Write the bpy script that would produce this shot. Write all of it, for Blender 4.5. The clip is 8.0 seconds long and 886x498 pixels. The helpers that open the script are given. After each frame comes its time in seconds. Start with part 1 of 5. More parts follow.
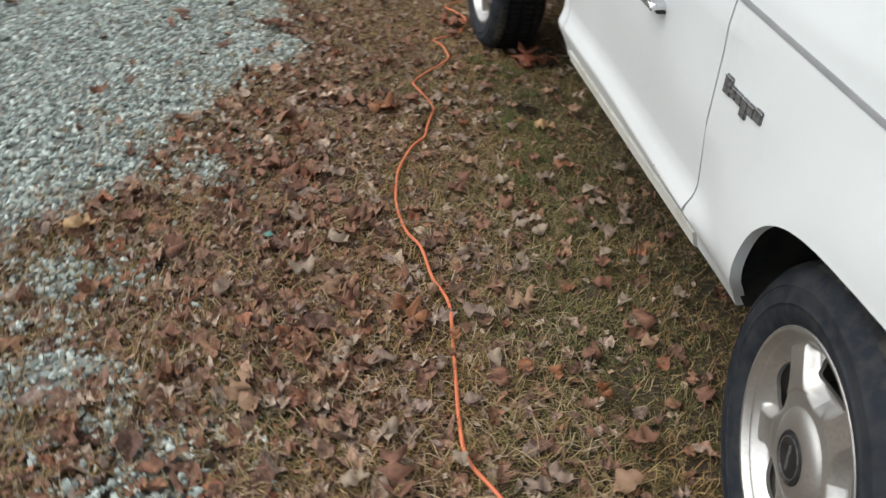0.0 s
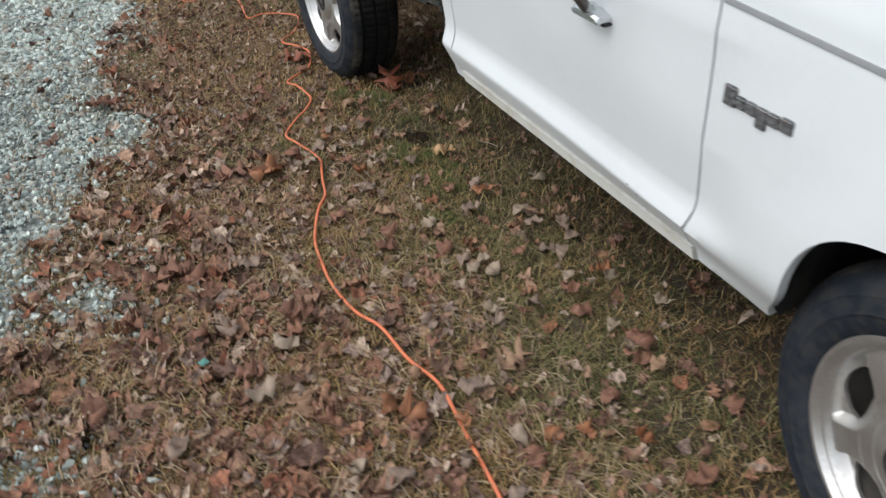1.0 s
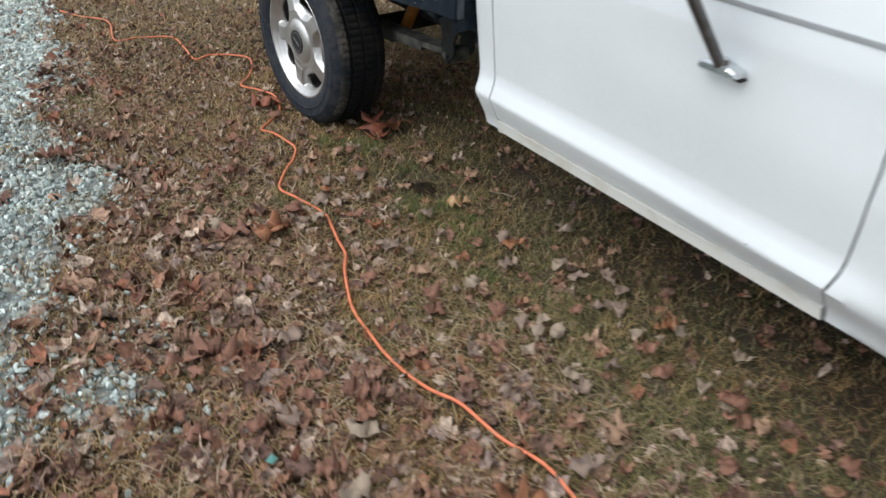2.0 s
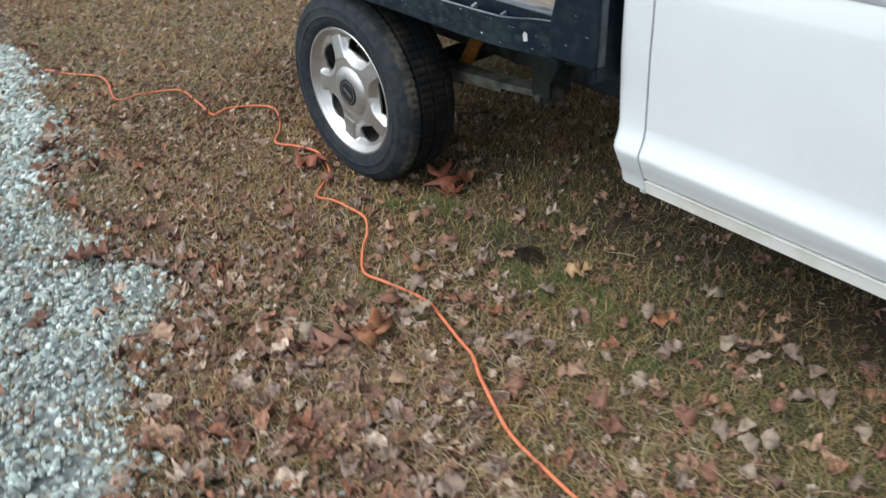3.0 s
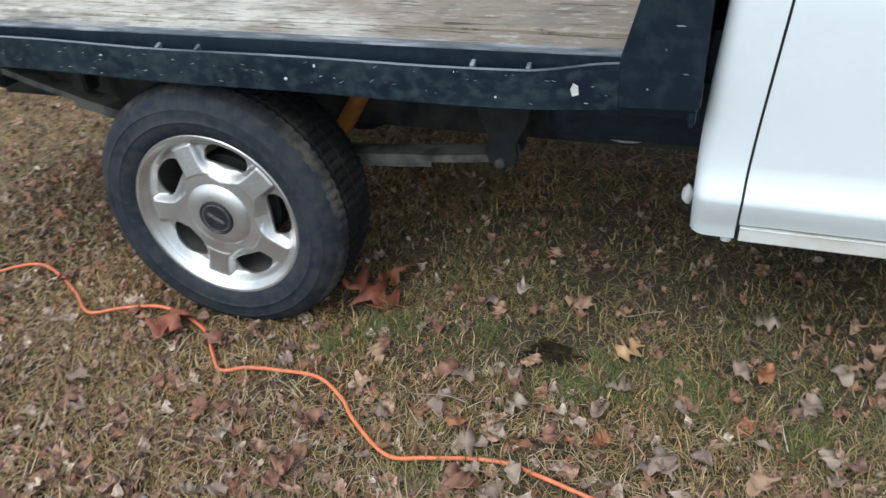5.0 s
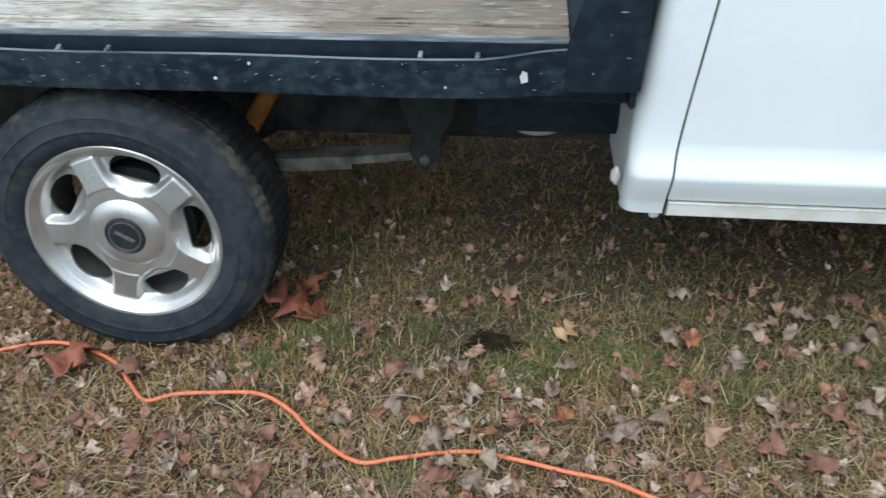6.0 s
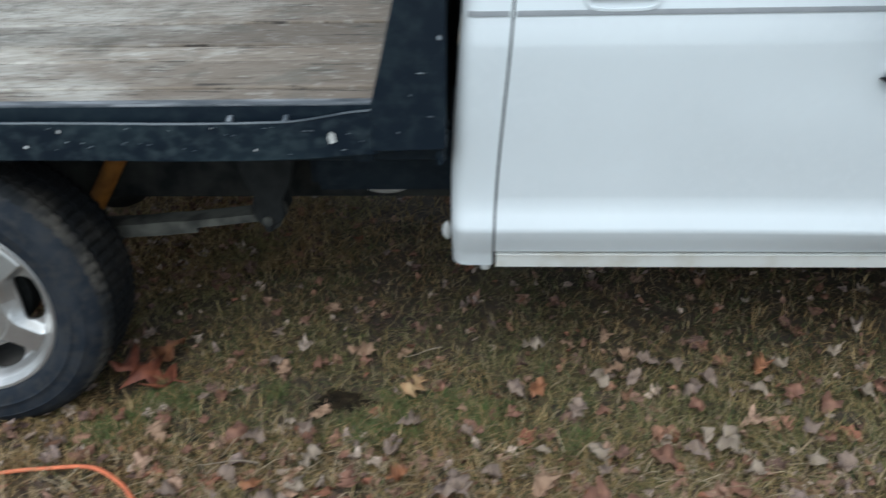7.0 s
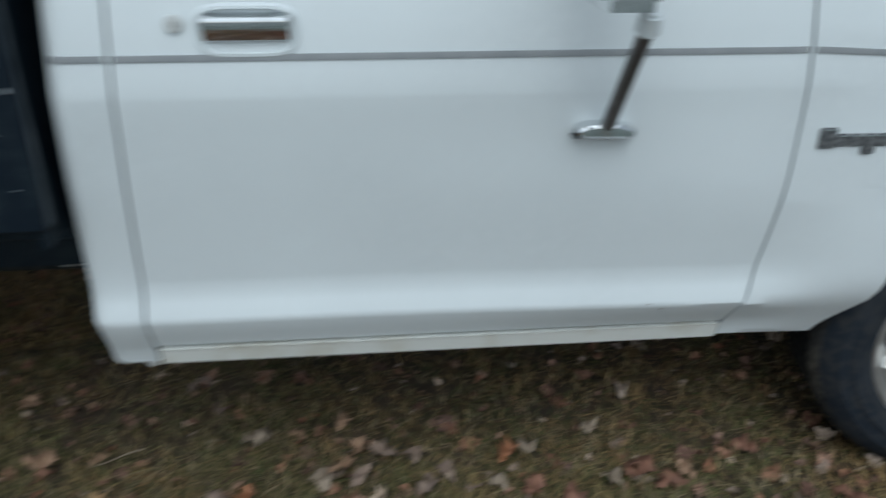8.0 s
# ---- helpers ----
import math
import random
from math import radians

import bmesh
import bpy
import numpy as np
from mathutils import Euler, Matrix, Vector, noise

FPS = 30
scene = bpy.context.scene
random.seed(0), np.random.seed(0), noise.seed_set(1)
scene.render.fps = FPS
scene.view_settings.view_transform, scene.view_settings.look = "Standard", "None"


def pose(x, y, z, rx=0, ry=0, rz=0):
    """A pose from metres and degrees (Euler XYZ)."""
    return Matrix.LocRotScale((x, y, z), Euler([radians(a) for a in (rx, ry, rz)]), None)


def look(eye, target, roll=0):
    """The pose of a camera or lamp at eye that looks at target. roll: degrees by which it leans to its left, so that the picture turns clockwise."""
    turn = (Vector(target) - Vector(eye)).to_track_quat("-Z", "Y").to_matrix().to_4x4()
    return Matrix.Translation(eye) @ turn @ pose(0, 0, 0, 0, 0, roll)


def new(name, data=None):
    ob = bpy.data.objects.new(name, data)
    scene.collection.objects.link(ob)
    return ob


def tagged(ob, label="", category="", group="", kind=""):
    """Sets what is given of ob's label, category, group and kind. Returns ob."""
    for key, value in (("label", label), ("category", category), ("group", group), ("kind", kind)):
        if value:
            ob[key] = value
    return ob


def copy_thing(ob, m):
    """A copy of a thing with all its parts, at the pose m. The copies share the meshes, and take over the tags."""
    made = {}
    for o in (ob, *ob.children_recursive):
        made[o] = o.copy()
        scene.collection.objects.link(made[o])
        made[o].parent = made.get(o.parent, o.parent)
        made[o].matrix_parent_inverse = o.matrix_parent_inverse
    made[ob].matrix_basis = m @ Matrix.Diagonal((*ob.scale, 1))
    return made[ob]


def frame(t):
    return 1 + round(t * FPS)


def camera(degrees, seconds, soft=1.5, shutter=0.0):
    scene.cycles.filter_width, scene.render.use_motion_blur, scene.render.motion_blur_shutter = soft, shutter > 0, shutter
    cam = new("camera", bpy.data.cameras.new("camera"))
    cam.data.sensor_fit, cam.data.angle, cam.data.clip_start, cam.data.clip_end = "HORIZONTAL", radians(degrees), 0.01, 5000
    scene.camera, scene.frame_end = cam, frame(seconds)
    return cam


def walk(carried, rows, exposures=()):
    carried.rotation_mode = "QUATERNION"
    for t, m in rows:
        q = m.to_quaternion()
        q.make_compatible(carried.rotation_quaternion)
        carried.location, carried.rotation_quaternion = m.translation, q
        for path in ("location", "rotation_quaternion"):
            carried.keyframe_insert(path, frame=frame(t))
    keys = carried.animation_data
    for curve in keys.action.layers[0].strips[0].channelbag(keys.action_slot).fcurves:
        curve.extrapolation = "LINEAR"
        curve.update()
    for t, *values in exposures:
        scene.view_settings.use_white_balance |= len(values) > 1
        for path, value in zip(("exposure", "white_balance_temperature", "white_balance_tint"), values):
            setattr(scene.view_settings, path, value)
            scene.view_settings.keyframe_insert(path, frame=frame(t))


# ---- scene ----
cam = camera(60.65, 8.0, 1.4, 0.5)
EXPOSURES = [(0, 0.25, 6680, 8), (1, 0.26, 6450, 9), (2.2, 0.39, 6280, 8), (3.4, 0.52, 6070, 6), (4.2, 0.5, 5980, 5), (5.5, 0.62, 5840, 4), (6, 0.58, 5800, 3), (6.5, 0.44, 5800, 3), (7, 0.15, 5790, 3), (7.5, -0.09, 5780, 2), (8, -0.38, 5790, 1)]
PATH = [
    (0, (0.341, 0.587, 1.279), (0.583, 2.182, 0.097), 2.4),
    (0.1, (0.3015, 0.6004, 1.2946), (0.5959, 2.1878, 0.1006), 1.58),
    (0.4, (0.245, 0.6474, 1.3187), (0.6999, 2.2004, 0.1218), -2.14),
    (0.5, (0.223, 0.674, 1.311), (0.719, 2.201, 0.119), -2.8),
    (0.6, (0.209, 0.715, 1.2949), (0.7375, 2.2255, 0.0997), -3.63),
    (0.9, (0.1806, 0.8774, 1.2858), (0.7811, 2.355, 0.1086), -4.39),
    (1, (0.153, 0.918, 1.294), (0.778, 2.398, 0.102), -4.3),
    (1.1, (0.1193, 0.9559, 1.2977), (0.7667, 2.4214, 0.1065), -3.84),
    (1.4, (0.0024, 1.0578, 1.2994), (0.751, 2.5055, 0.1474), -1.57),
    (1.5, (-0.054, 1.092, 1.293), (0.742, 2.541, 0.168), -0.8),
    (1.6, (-0.1014, 1.1338, 1.2942), (0.7341, 2.5747, 0.1709), -0.18),
    (1.9, (-0.1546, 1.2312, 1.2898), (0.7689, 2.6222, 0.1555), 0.48),
    (2, (-0.165, 1.28, 1.275), (0.767, 2.648, 0.152), 0.4),
    (2.1, (-0.1698, 1.3407, 1.2619), (0.7621, 2.719, 0.1437), -0.13),
    (2.2, (-0.147, 1.407, 1.261), (0.752, 2.806, 0.151), -2.0),
    (3.3, (-0.271, 2.019, 1.269), (0.81, 3.281, 0.156), -4.5),
    (3.4, (-0.2718, 2.07, 1.2591), (0.8475, 3.3067, 0.1505), -4.8),
    (3.5, (-0.269, 2.127, 1.247), (0.882, 3.337, 0.147), -4.8),
    (3.6, (-0.2537, 2.1952, 1.2383), (0.9214, 3.375, 0.1486), -4.78),
    (3.9, (-0.201, 2.3924, 1.233), (1.0437, 3.4879, 0.1561), -5.27),
    (4, (-0.2, 2.436, 1.238), (1.081, 3.514, 0.143), -5.3),
    (4.1, (-0.2178, 2.4805, 1.2326), (1.0993, 3.5196, 0.1365), -4.81),
    (4.2, (-0.234, 2.528, 1.215), (1.111, 3.525, 0.122), -4.3),
    (5.3, (-0.312, 2.941, 1.173), (1.285, 3.441, 0.078), -3.6),
    (5.4, (-0.3201, 2.9638, 1.1644), (1.2883, 3.4133, 0.0662), -2.81),
    (5.5, (-0.326, 2.984, 1.16), (1.292, 3.393, 0.058), -2.6),
    (5.6, (-0.332, 3.0034, 1.1632), (1.297, 3.3776, 0.0676), -2.67),
    (5.9, (-0.3649, 3.0832, 1.1497), (1.3061, 3.3307, 0.0865), -1.46),
    (6, (-0.374, 3.095, 1.149), (1.308, 3.306, 0.089), -1.1),
    (6.1, (-0.3766, 3.0971, 1.1531), (1.3104, 3.2799, 0.0988), -0.98),
    (6.4, (-0.3938, 3.0936, 1.1569), (1.325, 3.2119, 0.1415), -0.8),
    (6.5, (-0.397, 3.073, 1.157), (1.333, 3.18, 0.16), -1.0),
    (6.6, (-0.3929, 3.035, 1.1558), (1.3465, 3.1384, 0.1715), -1.31),
    (6.9, (-0.381, 2.8925, 1.1444), (1.389, 2.9859, 0.2069), -1.22),
    (7, (-0.364, 2.835, 1.149), (1.403, 2.931, 0.218), -1.4),
    (7.1, (-0.3502, 2.7892, 1.149), (1.4268, 2.8771, 0.2275), -1.4),
    (7.4, (-0.3076, 2.659, 1.1337), (1.4846, 2.7532, 0.2333), -1.75),
    (7.5, (-0.28, 2.623, 1.135), (1.5, 2.708, 0.227), -1.9),
    (7.6, (-0.245, 2.5897, 1.1352), (1.5367, 2.6498, 0.2215), -1.73),
    (7.8, (-0.16, 2.521, 1.135), (1.625, 2.48, 0.236), -0.35),
    (8, (-0.079, 2.426, 1.122), (1.706, 2.246, 0.238), 0.4),
    (8.1, (-0.038, 2.378, 1.115), (1.746, 2.125, 0.239), 0.8),
]
walk(cam, [(t, look(eye, target, roll)) for t, eye, target, roll in PATH], EXPOSURES)

# ---- light: an overcast winter sky ----
world = bpy.data.worlds.new("world")
scene.world = world
world.use_nodes = True
wn, wl = world.node_tree.nodes, world.node_tree.links
sky = wn.new("ShaderNodeTexSky")
sky.sky_type, sky.sun_disc = "NISHITA", False
sky.sun_elevation, sky.sun_rotation = radians(54), radians(284)
sky.air_density, sky.dust_density, sky.ozone_density = 1.0, 3.0, 1.5
pale = wn.new("ShaderNodeHueSaturation")  # cloud takes most of the blue out of the sky
pale.inputs["Saturation"].default_value = 0.3
wl.new(sky.outputs[0], pale.inputs["Color"])
wl.new(pale.outputs[0], wn["Background"].inputs[0])
wn["Background"].inputs[1].default_value = 0.178
sun = new("sun", bpy.data.lights.new("sun", "SUN"))
sun.data.energy, sun.data.angle, sun.data.color = 0.66, radians(60), (1.0, 0.985, 0.96)
sun.matrix_world = look((-4.9, 1.4, 8.3), (1, 3, 0))

# ---- materials ----


def material(name, colour, rough=0.6, metal=0.0, spots=None, scale=30.0, bump=0.0, bump_scale=200.0,
             stretch=(1, 1, 1), coat=0.0, sharp=(0.35, 0.65), fine=None, fine_scale=300.0):
    """A surface of one base colour with blotches of a second colour at one scale, a fine grain at another, and a relief."""
    m = bpy.data.materials.new(name)
    m.use_nodes = True
    n, l = m.node_tree.nodes, m.node_tree.links
    b = n["Principled BSDF"]
    b.inputs["Roughness"].default_value, b.inputs["Metallic"].default_value = rough, metal
    b.inputs["Coat Weight"].default_value = coat
    b.inputs["Coat Roughness"].default_value = 0.12
    where = n.new("ShaderNodeTexCoord")
    mapping = n.new("ShaderNodeMapping")
    mapping.inputs["Scale"].default_value = stretch
    l.new(where.outputs["Object"], mapping.inputs[0])

    def noise_at(size, detail=5.0):
        t = n.new("ShaderNodeTexNoise")
        t.inputs["Scale"].default_value, t.inputs["Detail"].default_value = size, detail
        l.new(mapping.outputs[0], t.inputs["Vector"])
        return t

    def mix(fac, a, c):
        x = n.new("ShaderNodeMix")
        x.data_type = "RGBA"
        l.new(fac, x.inputs[0])
        for slot, value in ((6, a), (7, c)):
            if hasattr(value, "links"):
                l.new(value, x.inputs[slot])
            else:
                x.inputs[slot].default_value = (*value, 1)
        return x.outputs[2]

    out = None
    if spots:
        r = n.new("ShaderNodeValToRGB")
        r.color_ramp.elements[0].position, r.color_ramp.elements[1].position = sharp
        l.new(noise_at(scale).outputs[0], r.inputs[0])
        out = mix(r.outputs[0], colour, spots)
    if fine:
        r = n.new("ShaderNodeValToRGB")
        r.color_ramp.elements[0].position, r.color_ramp.elements[1].position = 0.45, 0.75
        l.new(noise_at(fine_scale, 3.0).outputs[0], r.inputs[0])
        out = mix(r.outputs[0], out or colour, fine)
    if out:
        l.new(out, b.inputs["Base Color"])
    else:
        b.inputs["Base Color"].default_value = (*colour, 1)
    if bump:
        h = n.new("ShaderNodeBump")
        h.inputs["Strength"].default_value, h.inputs["Distance"].default_value = bump, 0.004
        l.new(noise_at(bump_scale, 4.0).outputs[0], h.inputs["Height"])
        l.new(h.outputs[0], b.inputs["Normal"])
    return m


def scatter_material(name, colours, rough=0.8, patch=None, patch_scale=1.6, patch_range=(0.5, 0.62), speck=0.0):
    """A surface whose colour varies from piece to piece, with a second colour in broad patches of ground."""
    m = bpy.data.materials.new(name)
    m.use_nodes = True
    n, l = m.node_tree.nodes, m.node_tree.links
    b = n["Principled BSDF"]
    b.inputs["Roughness"].default_value = rough
    b.inputs["Specular IOR Level"].default_value = 0.25
    chance = n.new("ShaderNodeNewGeometry").outputs["Random Per Island"]
    ramp = n.new("ShaderNodeValToRGB")
    ramp.color_ramp.interpolation = "CONSTANT"
    e = ramp.color_ramp.elements
    while len(e) < len(colours):
        e.new(0.5)
    for k, c in enumerate(colours):
        e[k].position, e[k].color = k / len(colours), (*c, 1)
    l.new(chance, ramp.inputs[0])
    colour = ramp.outputs[0]
    where = n.new("ShaderNodeTexCoord")
    if patch:
        t = n.new("ShaderNodeTexNoise")
        t.inputs["Scale"].default_value, t.inputs["Detail"].default_value = patch_scale, 4.0
        l.new(where.outputs["Object"], t.inputs["Vector"])
        r = n.new("ShaderNodeMapRange")
        r.inputs["From Min"].default_value, r.inputs["From Max"].default_value = patch_range
        l.new(t.outputs[0], r.inputs[0])
        other = n.new("ShaderNodeValToRGB")
        other.color_ramp.elements[0].color, other.color_ramp.elements[1].color = (*patch[0], 1), (*patch[1], 1)
        l.new(chance, other.inputs[0])
        x = n.new("ShaderNodeMix")
        x.data_type = "RGBA"
        l.new(r.outputs[0], x.inputs[0]), l.new(colour, x.inputs[6]), l.new(other.outputs[0], x.inputs[7])
        colour = x.outputs[2]
    if speck:
        t = n.new("ShaderNodeTexNoise")
        t.inputs["Scale"].default_value, t.inputs["Detail"].default_value = 90.0, 5.0
        l.new(where.outputs["Object"], t.inputs["Vector"])
        r = n.new("ShaderNodeMapRange")
        r.inputs["From Min"].default_value, r.inputs["From Max"].default_value = 0.3, 0.7
        r.inputs["To Min"].default_value, r.inputs["To Max"].default_value = 1 - speck, 1 + speck
        l.new(t.outputs[0], r.inputs[0])
        x = n.new("ShaderNodeMix")
        x.data_type, x.blend_type = "RGBA", "MULTIPLY"
        x.inputs[0].default_value = 1.0
        l.new(colour, x.inputs[6]), l.new(r.outputs[0], x.inputs[7])
        colour = x.outputs[2]
    l.new(colour, b.inputs["Base Color"])
    return m


PAINT = material("white_paint", (0.715, 0.760, 0.775), 0.42, spots=(0.670, 0.710, 0.725), scale=3.0, coat=0.1, fine=(0.70, 0.74, 0.755), fine_scale=60)
PAINT_DIRTY = material("white_paint_dirty", (0.74, 0.75, 0.71), 0.45, spots=(0.58, 0.55, 0.46), scale=14.0, sharp=(0.5, 0.8), coat=0.15)
TRIM = material("grey_moulding", (0.25, 0.265, 0.275), 0.5, spots=(0.30, 0.31, 0.32), scale=20.0)
BLACK = material("black_steel", (0.003, 0.008, 0.015), 0.5, spots=(0.008, 0.016, 0.023), scale=6.0, sharp=(0.46, 0.70), bump=0.08, bump_scale=40,
                 fine=(0.013, 0.022, 0.028), fine_scale=48, stretch=(1, 0.7, 1))
RAIL = material("scuffed_black_rail", (0.003, 0.008, 0.015), 0.5, spots=(0.017, 0.030, 0.037), scale=6.0, sharp=(0.46, 0.70), bump=0.08, bump_scale=40,
                 fine=(0.028, 0.041, 0.047), fine_scale=48, stretch=(1, 0.7, 1))
EDGE = material("scuffed_deck_edge", (0.085, 0.095, 0.105), 0.55, spots=(0.27, 0.28, 0.29), scale=30.0, sharp=(0.44, 0.64), stretch=(1, 0.22, 2), bump=0.2, bump_scale=60, fine=(0.02, 0.028, 0.036), fine_scale=55)
# paler than the black steel, to give the gusset's rubbed edge its highlight
LIT_WORN_EDGE = material("lit_rubbed_edge", (0.035, 0.047, 0.058), 0.5, spots=(0.085, 0.10, 0.115), scale=22.0, sharp=(0.45, 0.65), bump=0.1, bump_scale=60)
WORN = material("worn_steel", (0.25, 0.275, 0.295), 0.5, metal=0.2, spots=(0.06, 0.075, 0.09), scale=18.0, sharp=(0.46, 0.68), stretch=(1, 0.25, 1))
CHASSIS = material("chassis_steel", (0.013, 0.015, 0.015), 0.85, spots=(0.046, 0.047, 0.042), scale=12.0, bump=0.3, bump_scale=40)
HANGER_STEEL = material("dark_hanger_steel", (0.005, 0.006, 0.006), 0.9, spots=(0.015, 0.017, 0.016), scale=25.0, bump=0.3, bump_scale=60)
SPRING = material("weathered_spring_steel", (0.125, 0.125, 0.105), 0.85, spots=(0.035, 0.036, 0.032), scale=14.0, sharp=(0.42, 0.62), bump=0.3, bump_scale=80)
YELLOW = material("yellow_paint", (0.50, 0.20, 0.03), 0.6, spots=(0.26, 0.105, 0.02), scale=18.0)
RUBBER = material("tyre_rubber", (0.014, 0.019, 0.027), 0.75, spots=(0.036, 0.040, 0.046), scale=13.0, sharp=(0.47, 0.72), bump=0.15, bump_scale=150,
                  fine=(0.036, 0.037, 0.038), fine_scale=45)
TREAD = material("tyre_tread", (0.009, 0.010, 0.011), 0.9, spots=(0.042, 0.038, 0.032), scale=7.0, sharp=(0.5, 0.75), bump=0.4, bump_scale=120)
DUST = material("dusty_rubber", (0.020, 0.022, 0.024), 0.9, spots=(0.095, 0.086, 0.072), scale=9.0, sharp=(0.42, 0.68), bump=0.4, bump_scale=120, fine=(0.015, 0.016, 0.017), fine_scale=50)
ALLOY = material("cast_alloy", (0.61, 0.61, 0.60), 0.34, metal=0.8, spots=(0.46, 0.455, 0.44), scale=12.0, fine=(0.50, 0.49, 0.47), fine_scale=140, bump=0.05, bump_scale=300)
# coloured dark so that the rim's openings look shaded inside
BARREL = material("shaded_rim_barrel", (0.06, 0.058, 0.055), 0.7, metal=0.3, spots=(0.11, 0.10, 0.09), scale=15.0)
BLACK_CAP = material("black_plastic", (0.012, 0.013, 0.015), 0.4, spots=(0.025, 0.026, 0.028), scale=60.0)
CHROME = material("chrome", (0.75, 0.77, 0.78), 0.07, metal=1.0, spots=(0.66, 0.67, 0.68), scale=40.0)
# dark rubber of the mirror pad, and painted shade for the door gaps
GAP_AND_RUBBER = material("dark_gap_and_rubber", (0.010, 0.011, 0.012), 0.85, spots=(0.018, 0.018, 0.018), scale=40.0)
BADGE = material("badge_plastic", (0.09, 0.095, 0.10), 0.35, metal=0.4, spots=(0.24, 0.245, 0.25), scale=140.0)
NICK = material("bare_rusty_metal", (0.09, 0.06, 0.045), 0.8, spots=(0.05, 0.04, 0.035), scale=200.0)
ARM = material("dull_steel_arm", (0.16, 0.15, 0.145), 0.4, metal=0.7, spots=(0.10, 0.095, 0.09), scale=30.0)
PALE = material("pale_metal", (0.62, 0.63, 0.62), 0.5, spots=(0.45, 0.45, 0.43), scale=25.0)
CORD = material("orange_cord", (0.74, 0.21, 0.095), 0.5, spots=(0.64, 0.17, 0.08), scale=30.0, bump=0.1, bump_scale=400)
SOIL = material("soil_and_thatch", (0.040, 0.030, 0.020), 0.95, spots=(0.080, 0.055, 0.034), scale=7.0, bump=0.9, bump_scale=70,
                fine=(0.05, 0.036, 0.026), fine_scale=110)
for dull in (BLACK, RAIL, RUBBER, CHASSIS, TREAD, DUST):
    dull.node_tree.nodes["Principled BSDF"].inputs["Specular IOR Level"].default_value = 0.22
GLASS = bpy.data.materials.new("window_glass")
GLASS.use_nodes = True
g = GLASS.node_tree.nodes["Principled BSDF"]
g.inputs["Base Color"].default_value = (0.7, 0.75, 0.74, 1)
g.inputs["Roughness"].default_value, g.inputs["Transmission Weight"].default_value = 0.03, 1.0

WOOD = material("weathered_planks", (0.42, 0.40, 0.36), 0.92, bump=0.5, bump_scale=60, stretch=(2.4, 0.6, 2))


def weather(m):
    """Old planks: silvered boards of differing tone, brown where the silver has worn off, with blotches, grain and dark cracks along them."""
    n, l = m.node_tree.nodes, m.node_tree.links
    spot = n.new("ShaderNodeTexCoord").outputs["Object"]

    def mask(size, squeeze, lo, hi, most=1.0, detail=6.0, shift=None):
        place = n.new("ShaderNodeMapping")
        place.inputs["Scale"].default_value = squeeze
        l.new(spot, place.inputs[0])
        grain = n.new("ShaderNodeTexNoise")
        grain.inputs["Scale"].default_value, grain.inputs["Detail"].default_value, grain.inputs["Roughness"].default_value = size, detail, 0.62
        l.new(place.outputs[0], grain.inputs["Vector"])
        value = grain.outputs[0]
        if shift:
            add = n.new("ShaderNodeMath")
            add.operation = "ADD"
            l.new(value, add.inputs[0]), l.new(shift, add.inputs[1])
            value = add.outputs[0]
        much = n.new("ShaderNodeMapRange")
        much.inputs["From Min"].default_value, much.inputs["From Max"].default_value, much.inputs["To Max"].default_value = lo, hi, most
        l.new(value, much.inputs[0])
        return much.outputs[0]

    def lay(under, colour, fac, blend="MIX"):
        x = n.new("ShaderNodeMix")
        x.data_type, x.blend_type = "RGBA", blend
        if hasattr(fac, "links"):
            l.new(fac, x.inputs[0])
        else:
            x.inputs[0].default_value = fac
        if hasattr(under, "links"):
            l.new(under, x.inputs[6])
        else:
            x.inputs[6].default_value = (*under, 1)
        if hasattr(colour, "links"):
            l.new(colour, x.inputs[7])
        else:
            x.inputs[7].default_value = (*colour, 1)
        return x.outputs[2]

    apart = n.new("ShaderNodeSeparateXYZ")
    l.new(spot, apart.inputs[0])
    fore = n.new("ShaderNodeMapRange")  # trodden bare towards the headboard
    fore.inputs["From Min"].default_value, fore.inputs["From Max"].default_value = 3.05, 4.1
    fore.inputs["To Min"].default_value, fore.inputs["To Max"].default_value = 0.43, -0.06
    l.new(apart.outputs["Y"], fore.inputs[0])
    look_ = lay((0.52, 0.49, 0.43), (0.36, 0.325, 0.27), mask(6.0, (2.6, 1.0, 1), 0.40, 0.62))
    look_ = lay(look_, (0.195, 0.152, 0.112), mask(3.6, (2.4, 1.3, 1), 0.48, 0.78, 0.85, 9.0, fore.outputs[0]))
    look_ = lay(look_, (0.16, 0.148, 0.120), mask(3.4, (1.9, 1.7, 1), 0.54, 0.64, 0.65, 9.0))
    look_ = lay(look_, (0.60, 0.58, 0.52), mask(12.0, (3.4, 1.5, 1), 0.55, 0.72, 0.6, 10.0))
    look_ = lay(look_, (0.125, 0.100, 0.076), mask(16.0, (5.0, 1.5, 1), 0.51, 0.67, 0.6, 10.0))
    look_ = lay(look_, (0.040, 0.033, 0.027), mask(7.0, (11.0, 0.7, 1), 0.595, 0.635, 0.9))
    tone = n.new("ShaderNodeMapRange")  # each board has its own tone
    tone.inputs["To Min"].default_value, tone.inputs["To Max"].default_value = 0.74, 1.12
    l.new(n.new("ShaderNodeObjectInfo").outputs["Random"], tone.inputs[0])
    look_ = lay(look_, tone.outputs[0], 1.0, "MULTIPLY")
    l.new(look_, n["Principled BSDF"].inputs["Base Color"])


